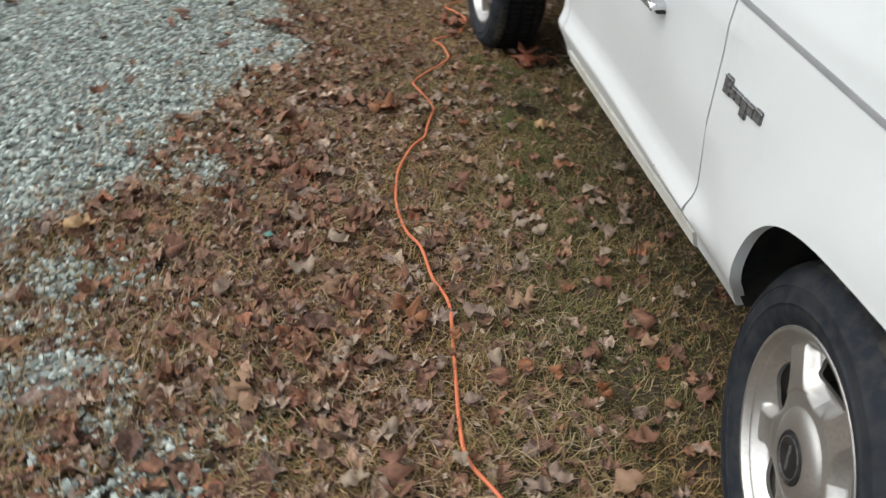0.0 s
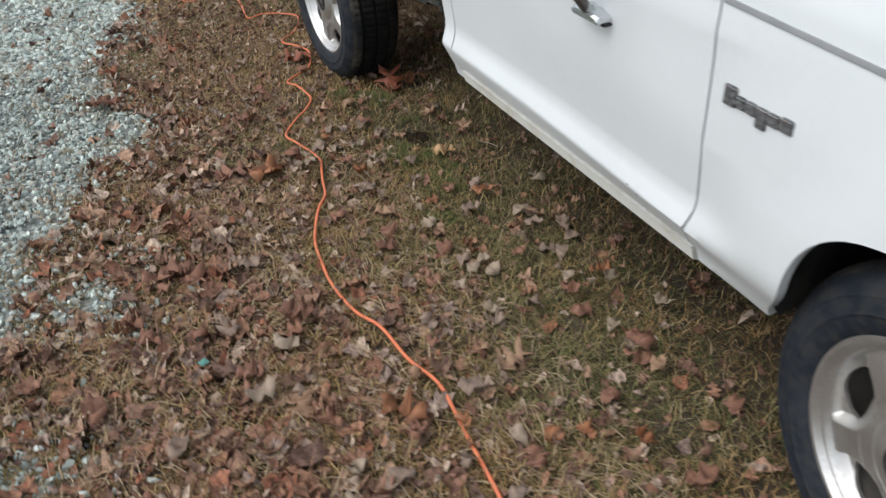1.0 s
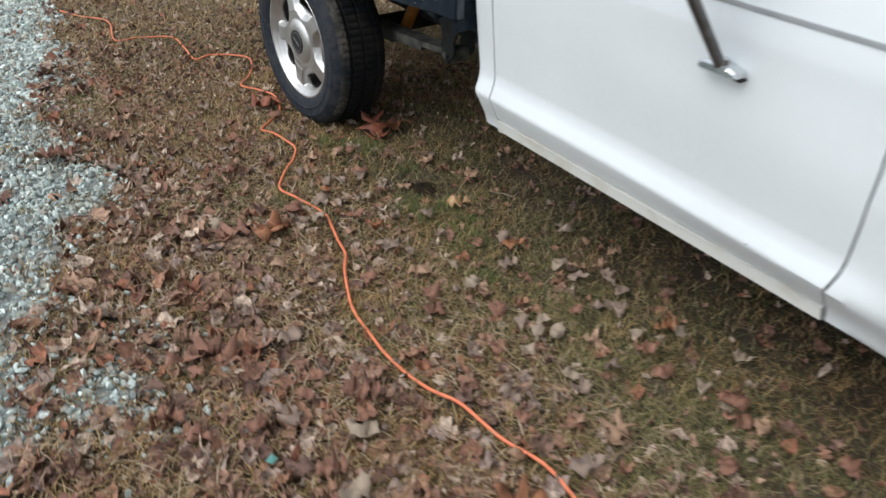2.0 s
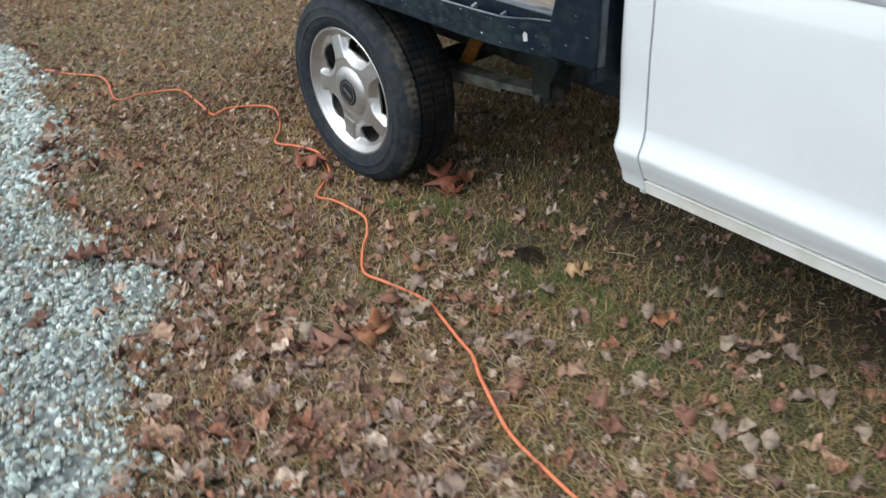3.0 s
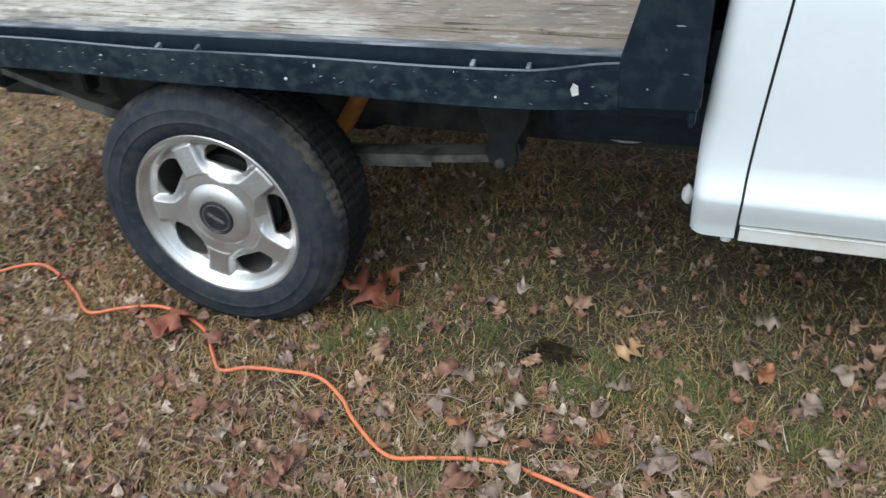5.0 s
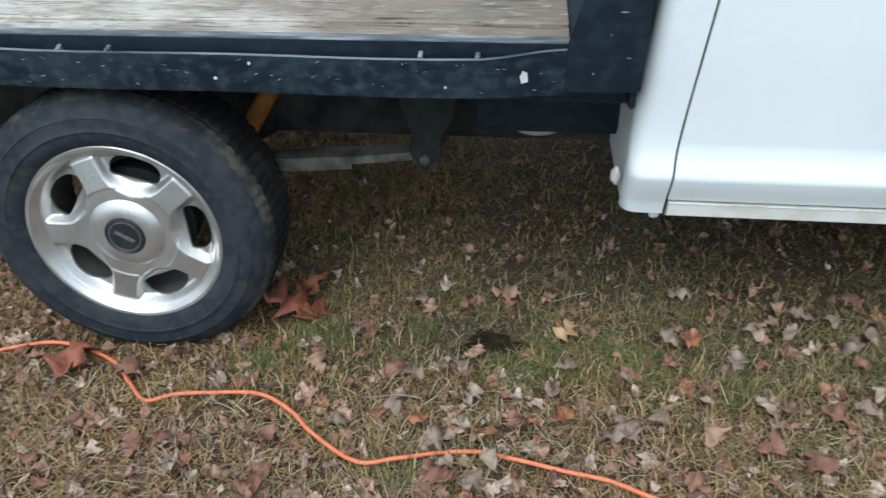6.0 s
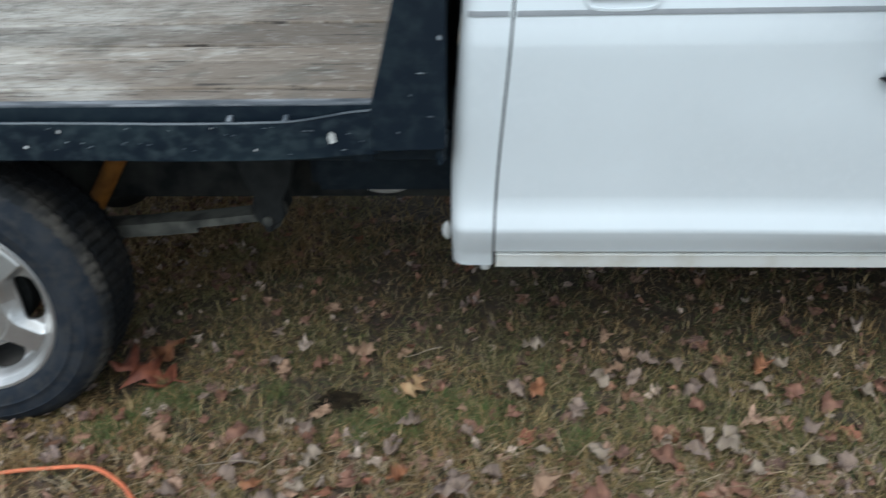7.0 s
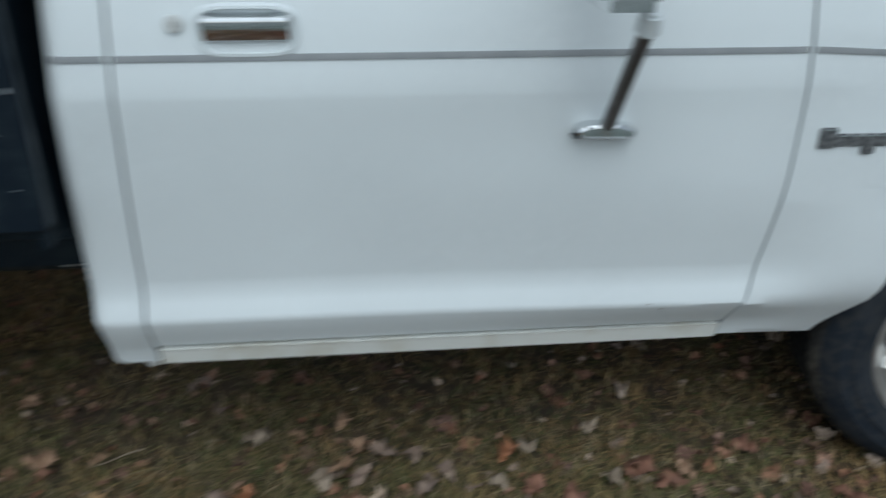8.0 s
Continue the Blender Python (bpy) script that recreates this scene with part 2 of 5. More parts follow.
weather(WOOD)
OIL = material("wet_dark_soil", (0.010, 0.008, 0.005), 0.9, spots=(0.034, 0.024, 0.013), scale=30.0, bump=0.6, bump_scale=90)
OIL.node_tree.nodes["Principled BSDF"].inputs["Specular IOR Level"].default_value = 0.12
GRASS = scatter_material("dead_and_green_grass", [(0.369, 0.239, 0.109), (0.280, 0.176, 0.077), (0.503, 0.364, 0.178), (0.145, 0.087, 0.038), (0.302, 0.186, 0.080), (0.101, 0.075, 0.027), (0.403, 0.278, 0.128), (0.195, 0.124, 0.050)],
                         patch=((0.062, 0.080, 0.026), (0.267, 0.246, 0.107)), patch_scale=1.7, patch_range=(0.47, 0.70))
STRAW = scatter_material("pale_straw", [(0.371, 0.277, 0.167), (0.274, 0.193, 0.110), (0.450, 0.356, 0.237), (0.185, 0.128, 0.077), (0.323, 0.247, 0.156)])
# kept dark, as it also stands for the shade beside the truck
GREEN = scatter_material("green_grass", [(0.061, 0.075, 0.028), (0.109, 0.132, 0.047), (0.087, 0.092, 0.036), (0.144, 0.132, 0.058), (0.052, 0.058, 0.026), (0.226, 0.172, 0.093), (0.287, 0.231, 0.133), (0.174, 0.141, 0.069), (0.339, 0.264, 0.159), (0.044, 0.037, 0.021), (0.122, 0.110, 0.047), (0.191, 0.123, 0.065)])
FRESH = scatter_material("fresh_green_grass", [(0.080, 0.118, 0.032), (0.112, 0.152, 0.045), (0.055, 0.085, 0.026), (0.140, 0.155, 0.062), (0.095, 0.120, 0.040), (0.165, 0.145, 0.068), (0.19, 0.15, 0.075)])
LEAVES = scatter_material("fallen_leaves", [(0.257, 0.142, 0.092), (0.191, 0.097, 0.064), (0.329, 0.210, 0.144), (0.322, 0.240, 0.191), (0.125, 0.069, 0.050), (0.265, 0.140, 0.088), (0.448, 0.345, 0.264), (0.275, 0.165, 0.115),
                                           (0.257, 0.189, 0.157), (0.269, 0.117, 0.072), (0.162, 0.092, 0.068), (0.221, 0.119, 0.083), (0.239, 0.140, 0.100), (0.185, 0.115, 0.086), (0.381, 0.298, 0.236), (0.143, 0.087, 0.068)], speck=0.5)
LEAF_TAN = material("tan_leaf", (0.34, 0.215, 0.135), 0.75, spots=(0.25, 0.15, 0.092), scale=35.0, bump=0.4, bump_scale=120)
LEAF_BROWN = material("brown_leaf", (0.250, 0.122, 0.078), 0.75, spots=(0.155, 0.074, 0.048), scale=35.0, bump=0.4, bump_scale=120)
LEAF_RED = material("red_leaf", (0.29, 0.092, 0.045), 0.65, spots=(0.16, 0.05, 0.03), scale=35.0, bump=0.4, bump_scale=120)
LEAF_ORANGE = material("orange_leaf", (0.33, 0.140, 0.062), 0.65, spots=(0.21, 0.088, 0.042), scale=35.0, bump=0.4, bump_scale=120)
LEAF_PALE = material("pale_leaf", (0.34, 0.27, 0.20), 0.8, spots=(0.24, 0.185, 0.135), scale=35.0, bump=0.4, bump_scale=120)
LEAF_GREY = material("grey_leaf", (0.275, 0.200, 0.148), 0.8, spots=(0.170, 0.122, 0.100), scale=35.0, bump=0.4, bump_scale=120)
TEAL = material("teal_plastic", (0.10, 0.30, 0.26), 0.4, spots=(0.16, 0.36, 0.32), scale=90.0)
TWIG = material("dry_twig", (0.30, 0.24, 0.18), 0.85, spots=(0.18, 0.14, 0.10), scale=60.0, bump=0.4, bump_scale=150)
LEAF_YELLOW = material("yellow_leaf", (0.42, 0.28, 0.14), 0.7, spots=(0.36, 0.21, 0.10), scale=35.0, bump=0.4, bump_scale=120)
STONE = scatter_material("crushed_stone", [(0.430, 0.496, 0.465), (0.508, 0.581, 0.544), (0.363, 0.417, 0.393), (0.653, 0.719, 0.672), (0.266, 0.302, 0.284), (0.447, 0.477, 0.423), (0.314, 0.296, 0.254)], rough=0.85, speck=0.18)
GRIT = material("stone_dust", (0.15, 0.17, 0.165), 0.95, spots=(0.21, 0.225, 0.21), scale=4.0, bump=1.0, bump_scale=75, fine=(0.33, 0.365, 0.345), fine_scale=85)

# ---- small builders ----


def finish(bm, name, mat, smooth=None):
    """A mesh object from a bmesh; smooth: the angle in degrees below which edges are smooth."""
    bmesh.ops.recalc_face_normals(bm, faces=bm.faces)
    if smooth is not None:
        for f in bm.faces:
            f.smooth = True
        for e in bm.edges:
            e.smooth = len(e.link_faces) == 2 and e.calc_face_angle(0) < radians(smooth)
    me = bpy.data.meshes.new(name)
    bm.to_mesh(me)
    bm.free()
    me.materials.append(mat)
    return new(name, me)


def part(name, bm, mat, parent, label="", smooth=35):
    ob = finish(bm, name, mat, smooth)
    ob.parent = parent
    return tagged(ob, label)


def box(x0, x1, y0, y1, z0, z1, bevel=0.004):
    bm = bmesh.new()
    bmesh.ops.create_cube(bm, size=1.0)
    bmesh.ops.scale(bm, vec=(x1 - x0, y1 - y0, z1 - z0), verts=bm.verts)
    bmesh.ops.translate(bm, vec=((x0 + x1) / 2, (y0 + y1) / 2, (z0 + z1) / 2), verts=bm.verts)
    if bevel:
        bmesh.ops.bevel(bm, geom=bm.edges[:], offset=bevel, segments=2, affect="EDGES")
    return bm


def rod(a, b, r0, r1=None, sides=16, bevel=0.0):
    a, b = Vector(a), Vector(b)
    bm = bmesh.new()
    bmesh.ops.create_cone(bm, cap_ends=True, segments=sides, radius1=r0, radius2=r0 if r1 is None else r1, depth=(b - a).length)
    if bevel:
        bmesh.ops.bevel(bm, geom=[e for e in bm.edges if len(e.link_faces) == 2 and e.calc_face_angle(0) > 1], offset=bevel, segments=2, affect="EDGES")
    turn = (b - a).to_track_quat("Z", "Y").to_matrix().to_4x4()
    bmesh.ops.transform(bm, matrix=Matrix.Translation((a + b) / 2) @ turn, verts=bm.verts)
    return bm


def sheet(rows, closed=False):
    """A surface through rows of points."""
    bm = bmesh.new()
    vs = [[bm.verts.new(p) for p in row] for row in rows]
    for a, b in zip(vs, vs[1:]):
        n = len(a)
        for k in range(n if closed else n - 1):
            q = [a[k], a[(k + 1) % n], b[(k + 1) % n], b[k]]
            bm.faces.new(q)
    return bm


def thicken(bm, way):
    """Turns the open edges of a sheet inwards by the vector way."""
    edges = [e for e in bm.edges if e.is_boundary]
    made = bmesh.ops.extrude_edge_only(bm, edges=edges)["geom"]
    bmesh.ops.translate(bm, vec=way, verts=[v for v in made if isinstance(v, bmesh.types.BMVert)])
    return bm


def merge(*parts):
    """Joins bmeshes into the first."""
    for other in parts[1:]:
        me = bpy.data.meshes.new("joint")
        other.to_mesh(me)
        other.free()
        parts[0].from_mesh(me)
        bpy.data.meshes.remove(me)
    return parts[0]


def plate(outline, axis, lo, hi, bevel=0.002):
    """A flat plate with the outline given in the two other axes, from lo to hi on the axis."""
    bm = bmesh.new()
    order = {"x": lambda p, v: (v, p[0], p[1]), "y": lambda p, v: (p[0], v, p[1]), "z": lambda p, v: (p[0], p[1], v)}[axis]
    base = bm.faces.new([bm.verts.new(order(p, lo)) for p in outline])
    got = bmesh.ops.extrude_face_region(bm, geom=[base])["geom"]
    move = Vector(order((0, 0), hi - lo))
    bmesh.ops.translate(bm, vec=move, verts=[v for v in got if isinstance(v, bmesh.types.BMVert)])
    if bevel:
        bmesh.ops.bevel(bm, geom=bm.edges[:], offset=bevel, segments=1, affect="EDGES")
    return bm


def mass(name, points, faces, mat, smooth=False):
    """One mesh object from arrays of points and of faces with equal corners."""
    me = bpy.data.meshes.new(name)
    n, k = faces.shape
    me.vertices.add(len(points))
    me.vertices.foreach_set("co", np.ascontiguousarray(points, np.float32).ravel())
    me.loops.add(n * k)
    me.loops.foreach_set("vertex_index", np.ascontiguousarray(faces, np.int32).ravel())
    me.polygons.add(n)
    me.polygons.foreach_set("loop_start", np.arange(0, n * k, k, dtype=np.int32))
    me.polygons.foreach_set("loop_total", np.full(n, k, np.int32))
    me.polygons.foreach_set("use_smooth", np.full(n, smooth))
    me.update(calc_edges=True)
    me.materials.append(mat)
    return new(name, me)


# ---- the ground ----
FRONT, REAR = (1.276, 0.326), (3.980, 0.288)
rng = np.random.default_rng(7)


def step(a, b, v):
    t = np.clip((v - a) / (b - a), 0, 1)
    return t * t * (3 - 2 * t)


def height(x, y):
    """The lie of the land: a slight fall towards the truck and its tail."""
    x, y = np.asarray(x, float), np.asarray(y, float)
    cx, cy = np.clip(x, -2.0, 3.2), np.clip(y, 0.0, 7.0)
    z = 0.132 - 0.0453 * cx - 0.0277 * cy
    z = z + 0.006 * np.sin(2.9 * x + 1.3 * y) * np.sin(2.3 * y - 0.7 * x) + 0.004 * np.sin(7.1 * x) * np.sin(6.3 * y + 1.0)
    for wx in (1.16, 2.50):
        for wy, _ in (FRONT, REAR):
            z = z - 0.035 * np.exp(-((x - wx) / 0.2) ** 2 - ((y - wy) / 0.26) ** 2)
    return z


def wobble(x, y):
    return (0.05 * np.sin(5.1 * y + 1.7 * x) + 0.04 * np.sin(11.3 * y + 3.1) + 0.025 * np.sin(23.0 * y + 9 * x) + 0.03 * np.sin(17 * x + 3 * y))


EDGE_Y = np.array([0.0, 1.4, 2.2, 2.5, 2.75, 3.1, 3.3, 3.5, 3.7, 4.0, 4.3, 4.8, 5.4, 6.0, 7.5, 9.0])
EDGE_X = np.array([-0.70, -0.60, -0.50, -0.38, -0.27, -0.19, -0.07, 0.07, 0.16, 0.08, 0.06, 0.12, 0.26, 0.38, 0.5, 0.55])


def gravel(x, y):
    """How far a place lies inside the gravel, in metres; below nought on the grass."""
    d = np.interp(y, EDGE_Y, EDGE_X) + 0.8 * wobble(x, y) - x
    for px, py, r in ((-0.36, 2.12, 0.12), (-0.30, 1.80, 0.09), (-0.06, 1.52, 0.11), (-0.09, 2.70, 0.10), (-0.16, 1.64, 0.07)):
        d = np.maximum(d, r - np.hypot(x - px, y - py) + 0.5 * wobble(3 * x, 3 * y))
    return d


def axis_marks(lo, hi, n, far):
    out = np.geomspace(0.08, far, 26)
    return np.concatenate([lo - out[::-1], np.linspace(lo, hi, n), hi + out])


gx, gy = axis_marks(-2.2, 3.4, 95, 400), axis_marks(0.0, 8.0, 130, 400)
GX, GY = np.meshgrid(gx, gy)
GZ = height(GX, GY) + 0.004 * rng.standard_normal(GX.shape) * ((np.abs(GX) < 4) & (np.abs(GY - 4) < 5)) - 0.004
nx = len(gx)
ij = np.arange((len(gy) - 1) * nx).reshape(-1, nx)[:, :-1].ravel()
ground = mass("ground", np.stack([GX, GY, GZ], -1).reshape(-1, 3), np.stack([ij, ij + 1, ij + nx + 1, ij + nx], 1), SOIL, True)
tagged(ground, "brown soil under matted dead winter grass", "ground", kind="structure")
ground.data.materials.append(GRIT)
cell = np.stack([(GX[:-1, :-1] + GX[1:, 1:]) / 2, (GY[:-1, :-1] + GY[1:, 1:]) / 2], -1).reshape(-1, 2)
ground.data.polygons.foreach_set("material_index", (gravel(cell[:, 0], cell[:, 1]) > 0).astype(np.int32))

# ---- the truck ----
MID = 1.825  # the truck's middle line
SKIN = [(0.350, 1.078), (0.356, 1.067), (0.386, 1.058), (0.395, 1.053), (0.425, 1.038), (0.452, 1.0245), (0.460, 1.0225), (0.468, 1.0240), (0.490, 1.0320), (0.502, 1.0350),
        (0.525, 1.0365), (0.60, 1.026), (0.70, 1.010), (0.80, 0.997), (0.835, 0.992), (0.845, 0.9915), (0.88, 0.995), (0.92, 0.998), (0.98, 1.006), (1.04, 1.020), (1.08, 1.032)]
SKIN_Z, SKIN_X = [p[0] for p in SKIN], [p[1] for p in SKIN]
ARCH_Y, ARCH_Z, ARCH_A, ARCH_B = 1.260, 0.345, 0.294, 0.327


def cab_end(z):
    return 2.893 - 0.032 * float(step(0.5, 1.05, z))


def skin(y, z):
    """How far out the truck's flank stands at a place along it and a height."""
    x = float(np.interp(z, SKIN_Z, SKIN_X))
    plain = float(np.interp(z, (0.35, 0.40, 0.46, 0.50, 0.60, 0.75, 0.80, 0.92, 1.06), (1.070, 1.044, 1.010, 1.001, 0.993, 0.990, 0.992, 0.998, 1.026)))
    x -= 0.021 * float(step(2.45, 1.75, y)) * float(np.interp(z, (0.39, 0.46, 0.65, 0.83), (0, 0.85, 1, 0)))  # the door swells towards its hinges
    x += (plain - x) * float(step(1.78, 1.60, y))
    x += 0.012 * max(0.0, 1.75 - y) ** 2 + 0.09 * max(0.0, 0.9 - y) ** 2
    r = 0.034
    end = cab_end(z)
    if y > end - r:
        d = min(y - (end - r), r * 0.98)
        x += r - math.sqrt(r * r - d * d)
    k = math.hypot((y - ARCH_Y) / ARCH_A, max(0.0, z - ARCH_Z) / ARCH_B)
    x -= 0.012 * math.exp(-((k - 1.05) / 0.30) ** 2) * float(step(0.34, 0.5, z)) * float(step(1.80, 1.62, y))
    return x


def door_front(z):
    return float(np.interp(z, (0.35, 0.41, 0.452, 0.475, 0.50, 0.55, 0.60, 0.70, 0.80, 0.90, 0.97, 1.08), (1.802, 1.800, 1.7945, 1.787, 1.781, 1.776, 1.772, 1.767, 1.768, 1.773, 1.779, 1.788)))


def door_rear(z):
    return 2.803 - 0.036 * float(step(0.40, 1.08, z))


def levels(lo, hi, n=10):
    zs = {round(lo, 4), round(hi, 4)} | {z for z in SKIN_Z if lo < z < hi} | {round(lo + (hi - lo) * k / n, 4) for k in range(n)}
    return sorted(zs)


def flank(lo, hi, start, end, cols):
    """A piece of the flank between two heights and two upright edges, with its edges turned in."""
    rows = []
    for z in levels(lo, hi):
        a, b = start(z), end(z)
        rows.append([(skin(a + (b - a) * c, z), a + (b - a) * c, z) for c in cols])
    return thicken(sheet(rows), (0.02, 0, 0))


def arch_half(z):
    """Half the width of the wheel opening at a height."""
    k = (z - ARCH_Z) / ARCH_B
    return 0.0 if k >= 1 else ARCH_A * (1 - max(0.0, k) ** 3.5) ** (1 / 3.5) + 0.058 * float(step(0.50, 0.35, z)) ** 1.3


def fender_panel():
    """The front fender, in a patch before and a patch behind the wheel opening that meet above it."""
    top = ARCH_Z + ARCH_B
    low = sorted({0.352, 0.357, *np.linspace(0.37, 0.60, 12), *(ARCH_Z + ARCH_B * math.sin(a) for a in np.linspace(1.0, math.pi / 2, 11))})
    zs = sorted({*low, *np.linspace(top + 0.012, 1.06, 16), 0.70, 0.80, 0.835, 0.845, 0.88, 0.92})
    spread = [0, 0.02, 0.05, 0.1, 0.16, 0.23, 0.31, 0.4, 0.5, 0.6, 0.7, 0.8, 0.88, 0.95, 1]
    behind, before = [], []
    for z in zs:
        h, end = arch_half(z), door_front(z) - 0.0055
        a, b = ARCH_Y + h, ARCH_Y - h
        behind.append([(skin(a + (end - a) * c, z), a + (end - a) * c, z) for c in spread])
        before.append([(skin(b + (0.42 - b) * c, z), b + (0.42 - b) * c, z) for c in spread])
    bm = merge(sheet(behind), sheet(before))
    bmesh.ops.remove_doubles(bm, verts=bm.verts, dist=0.00005)
    return thicken(bm, (0.022, 0, 0))


def mirrored(bm):
    for v in bm.verts:
        v.co.x = 2 * MID - v.co.x
    bmesh.ops.reverse_faces(bm, faces=bm.faces)
    return bm


def shifted(bm, dx):
    bmesh.ops.translate(bm, vec=(dx, 0, 0), verts=bm.verts)
    return bm


truck = tagged(new("pickup_truck"), "white pickup truck with a black wooden-decked flatbed parked on grass", "truck")
truck.location = (0, 0, 0)

cols = [0, 0.004, 0.02, 0.06, 0.12, 0.2, 0.3, 0.4, 0.5, 0.6, 0.7, 0.8, 0.88, 0.94, 0.98, 0.996, 1]
for flip in (False, True):
    side = mirrored if flip else (lambda bm: bm)
    part("front_fender", side(fender_panel()), PAINT, truck)
    door = part("door", side(flank(0.397, 1.075, door_front, door_rear, cols)), PAINT, truck, "white driver's door with a grey moulding" if not flip else "")
    part("rocker_panel", shifted(side(flank(0.350, 0.390, lambda z: door_front(z) + 0.002, lambda z: 2.800, cols)), 0.007 if flip else -0.007), PAINT_DIRTY, truck, "white sill with dirt along its lower edge")
    part("cab_corner", side(flank(0.350, 1.075, lambda z: door_rear(z) + 0.005, cab_end, [0, 0.05, 0.2, 0.4, 0.55, 0.65, 0.74, 0.82, 0.89, 0.95, 1])), PAINT, truck)

    def strip(a, b):
        """The belt moulding between two places, proud of the skin."""
        prof = [(0.8903, 0.002), (0.8908, -0.0018), (0.8953, -0.0024), (0.8998, -0.0018), (0.9003, 0.002)]
        rows = []
        for y in np.linspace(a, b, 30):
            drop = 0.055 * max(0.0, 1.76 - y)
            rows.append([(skin(y, z - drop) + d, y, z - drop) for z, d in prof])
        return thicken(sheet(rows), (0.004, 0, 0))

    part("belt_moulding", side(strip(0.50, door_front(0.895) - 0.009)), TRIM, truck, "grey rubber belt moulding")
    part("belt_moulding", side(strip(door_front(0.895) + 0.004, door_rear(0.895) - 0.003)), TRIM, door, "grey rubber belt moulding")
    part("belt_moulding", side(strip(door_rear(0.895) + 0.009, cab_end(0.895) - 0.012)), TRIM, truck, "grey rubber belt moulding")
    # dark strips set behind the door and sill gaps to paint their shade
    for edge, lo, hi in ((lambda z: door_front(z) - 0.0028, 0.352, 1.06), (lambda z: door_rear(z) + 0.0025, 0.352, 1.07)):
        part("door_seal", side(thicken(sheet([[(skin(edge(z), z) + 0.009, edge(z) + d, z) for d in (-0.0036, 0.0036)] for z in levels(lo, hi)]), (0.004, 0, 0))), GAP_AND_RUBBER, truck)
    part("sill_seal", side(thicken(sheet([[(skin(2.3, z) + 0.010, y, z) for y in (1.83, 2.3, 2.79)] for z in (0.384, 0.403)]), (0.004, 0, 0))), GAP_AND_RUBBER, truck)
    # window of the door

    def frame_bar(path, r):
        bms = [rod(a, b, r, sides=10) for a, b in zip(path, path[1:])]
        return merge(*bms)

    ring = [(1.045, 1.80, 1.085), (1.175, 2.16, 1.53), (1.175, 2.72, 1.53), (1.045, 2.77, 1.085), (1.045, 1.80, 1.085)]
    part("window_frame", side(frame_bar(ring, 0.018)), PAINT, door)
    part("window_pane", side(sheet([[(1.047, 1.81, 1.09), (1.047, 2.76, 1.09)], [(1.175, 2.17, 1.52), (1.175, 2.71, 1.52)]])), GLASS, door)

# the parts of the door that face the lawn
door = [o for o in truck.children if o.name == "door"][0]


def handle_cup():
    rows = []
    for k, (gy_, gz_, depth) in enumerate(((0.071, 0.037, 0.002), (0.068, 0.034, -0.006), (0.064, 0.030, -0.0065), (0.058, 0.024, 0.016), (0.03, 0.01, 0.018))):
        row = []
        for a in np.linspace(0, 2 * math.pi, 40, endpoint=False):
            c, s_ = math.cos(a), math.sin(a)
            y = 2.588 + gy_ * math.copysign(abs(c) ** 0.45, c)
            z = 0.931 + gz_ * math.copysign(abs(s_) ** 0.6, s_)
            row.append((skin(2.588, 0.931) + depth, y, z))
        rows.append(row)
    bm = sheet(rows, True)
    bm.faces.new([v for v in bm.verts][-40:])
    return bm


part("handle_cup", handle_cup(), PAINT, door, "white recessed handle cup")
hx = skin(2.588, 0.935)
lever = sheet([[(hx + dx, y, z) for dx, z in ((0.004, 0.916), (-0.006, 0.917), (-0.011, 0.920), (-0.0155, 0.932), (-0.0185, 0.944), (-0.0165, 0.950), (-0.010, 0.953), (0.004, 0.955))]
               for y in np.linspace(2.531, 2.645, 16)])
part("handle_lever", thicken(lever, (0.004, 0, 0)), CHROME, door, "chrome door handle lever")
lock = rod((hx + 0.004, 2.684, 0.941), (hx - 0.007, 2.684, 0.941), 0.0125, 0.0115, 24, 0.0012)
lock_ob = part("lock_cylinder", lock, PALE, door, "chrome lock cylinder")
part("keyhole", box(hx - 0.0076, hx - 0.0066, 2.6833, 2.6847, 0.937, 0.945, 0.0002), GAP_AND_RUBBER, lock_ob)

# mirror on its lower arm
fx = skin(2.08, 0.785)
foot = plate([(2.036, 0.775), (2.118, 0.777), (2.124, 0.788), (2.110, 0.796), (2.066, 0.797), (2.036, 0.790)], "x", fx - 0.034, fx + 0.002, 0.004)
part("mirror_foot", foot, CHROME, door, "chrome mirror bracket foot")
part("foot_pad", plate([(2.033, 0.771), (2.126, 0.773), (2.127, 0.777), (2.033, 0.776)], "x", fx - 0.020, fx + 0.002, 0.002), GAP_AND_RUBBER, door, "dark rubber pad")
part("mirror_arm", rod((fx - 0.022, 2.078, 0.790), (0.838, 2.083, 0.962), 0.0105, sides=14), ARM, door, "dull steel mirror arm")
part("arm_bolt", rod((fx - 0.022, 2.074, 0.795), (fx - 0.022, 2.074, 0.807), 0.013, 0.011, 6, 0.001), CHROME, door)
part("arm_cap", rod((0.846, 2.083, 0.950), (0.832, 2.083, 0.978), 0.0165, 0.014, 16, 0.004), PAINT, door, "white plastic cap of the mirror arm")
head_bm = box(0.77, 0.895, 2.085, 2.165, 0.984, 1.22, 0.014)
part("mirror_housing", head_bm, CHROME, door, "chrome mirror housing")
part("mirror_glass", box(0.782, 0.883, 2.162, 2.168, 1.01, 1.205, 0.002), CHROME, door)
part("upper_arm", rod((0.87, 2.11, 1.05), (1.04, 2.02, 1.085), 0.0085, sides=12), CHROME, door)

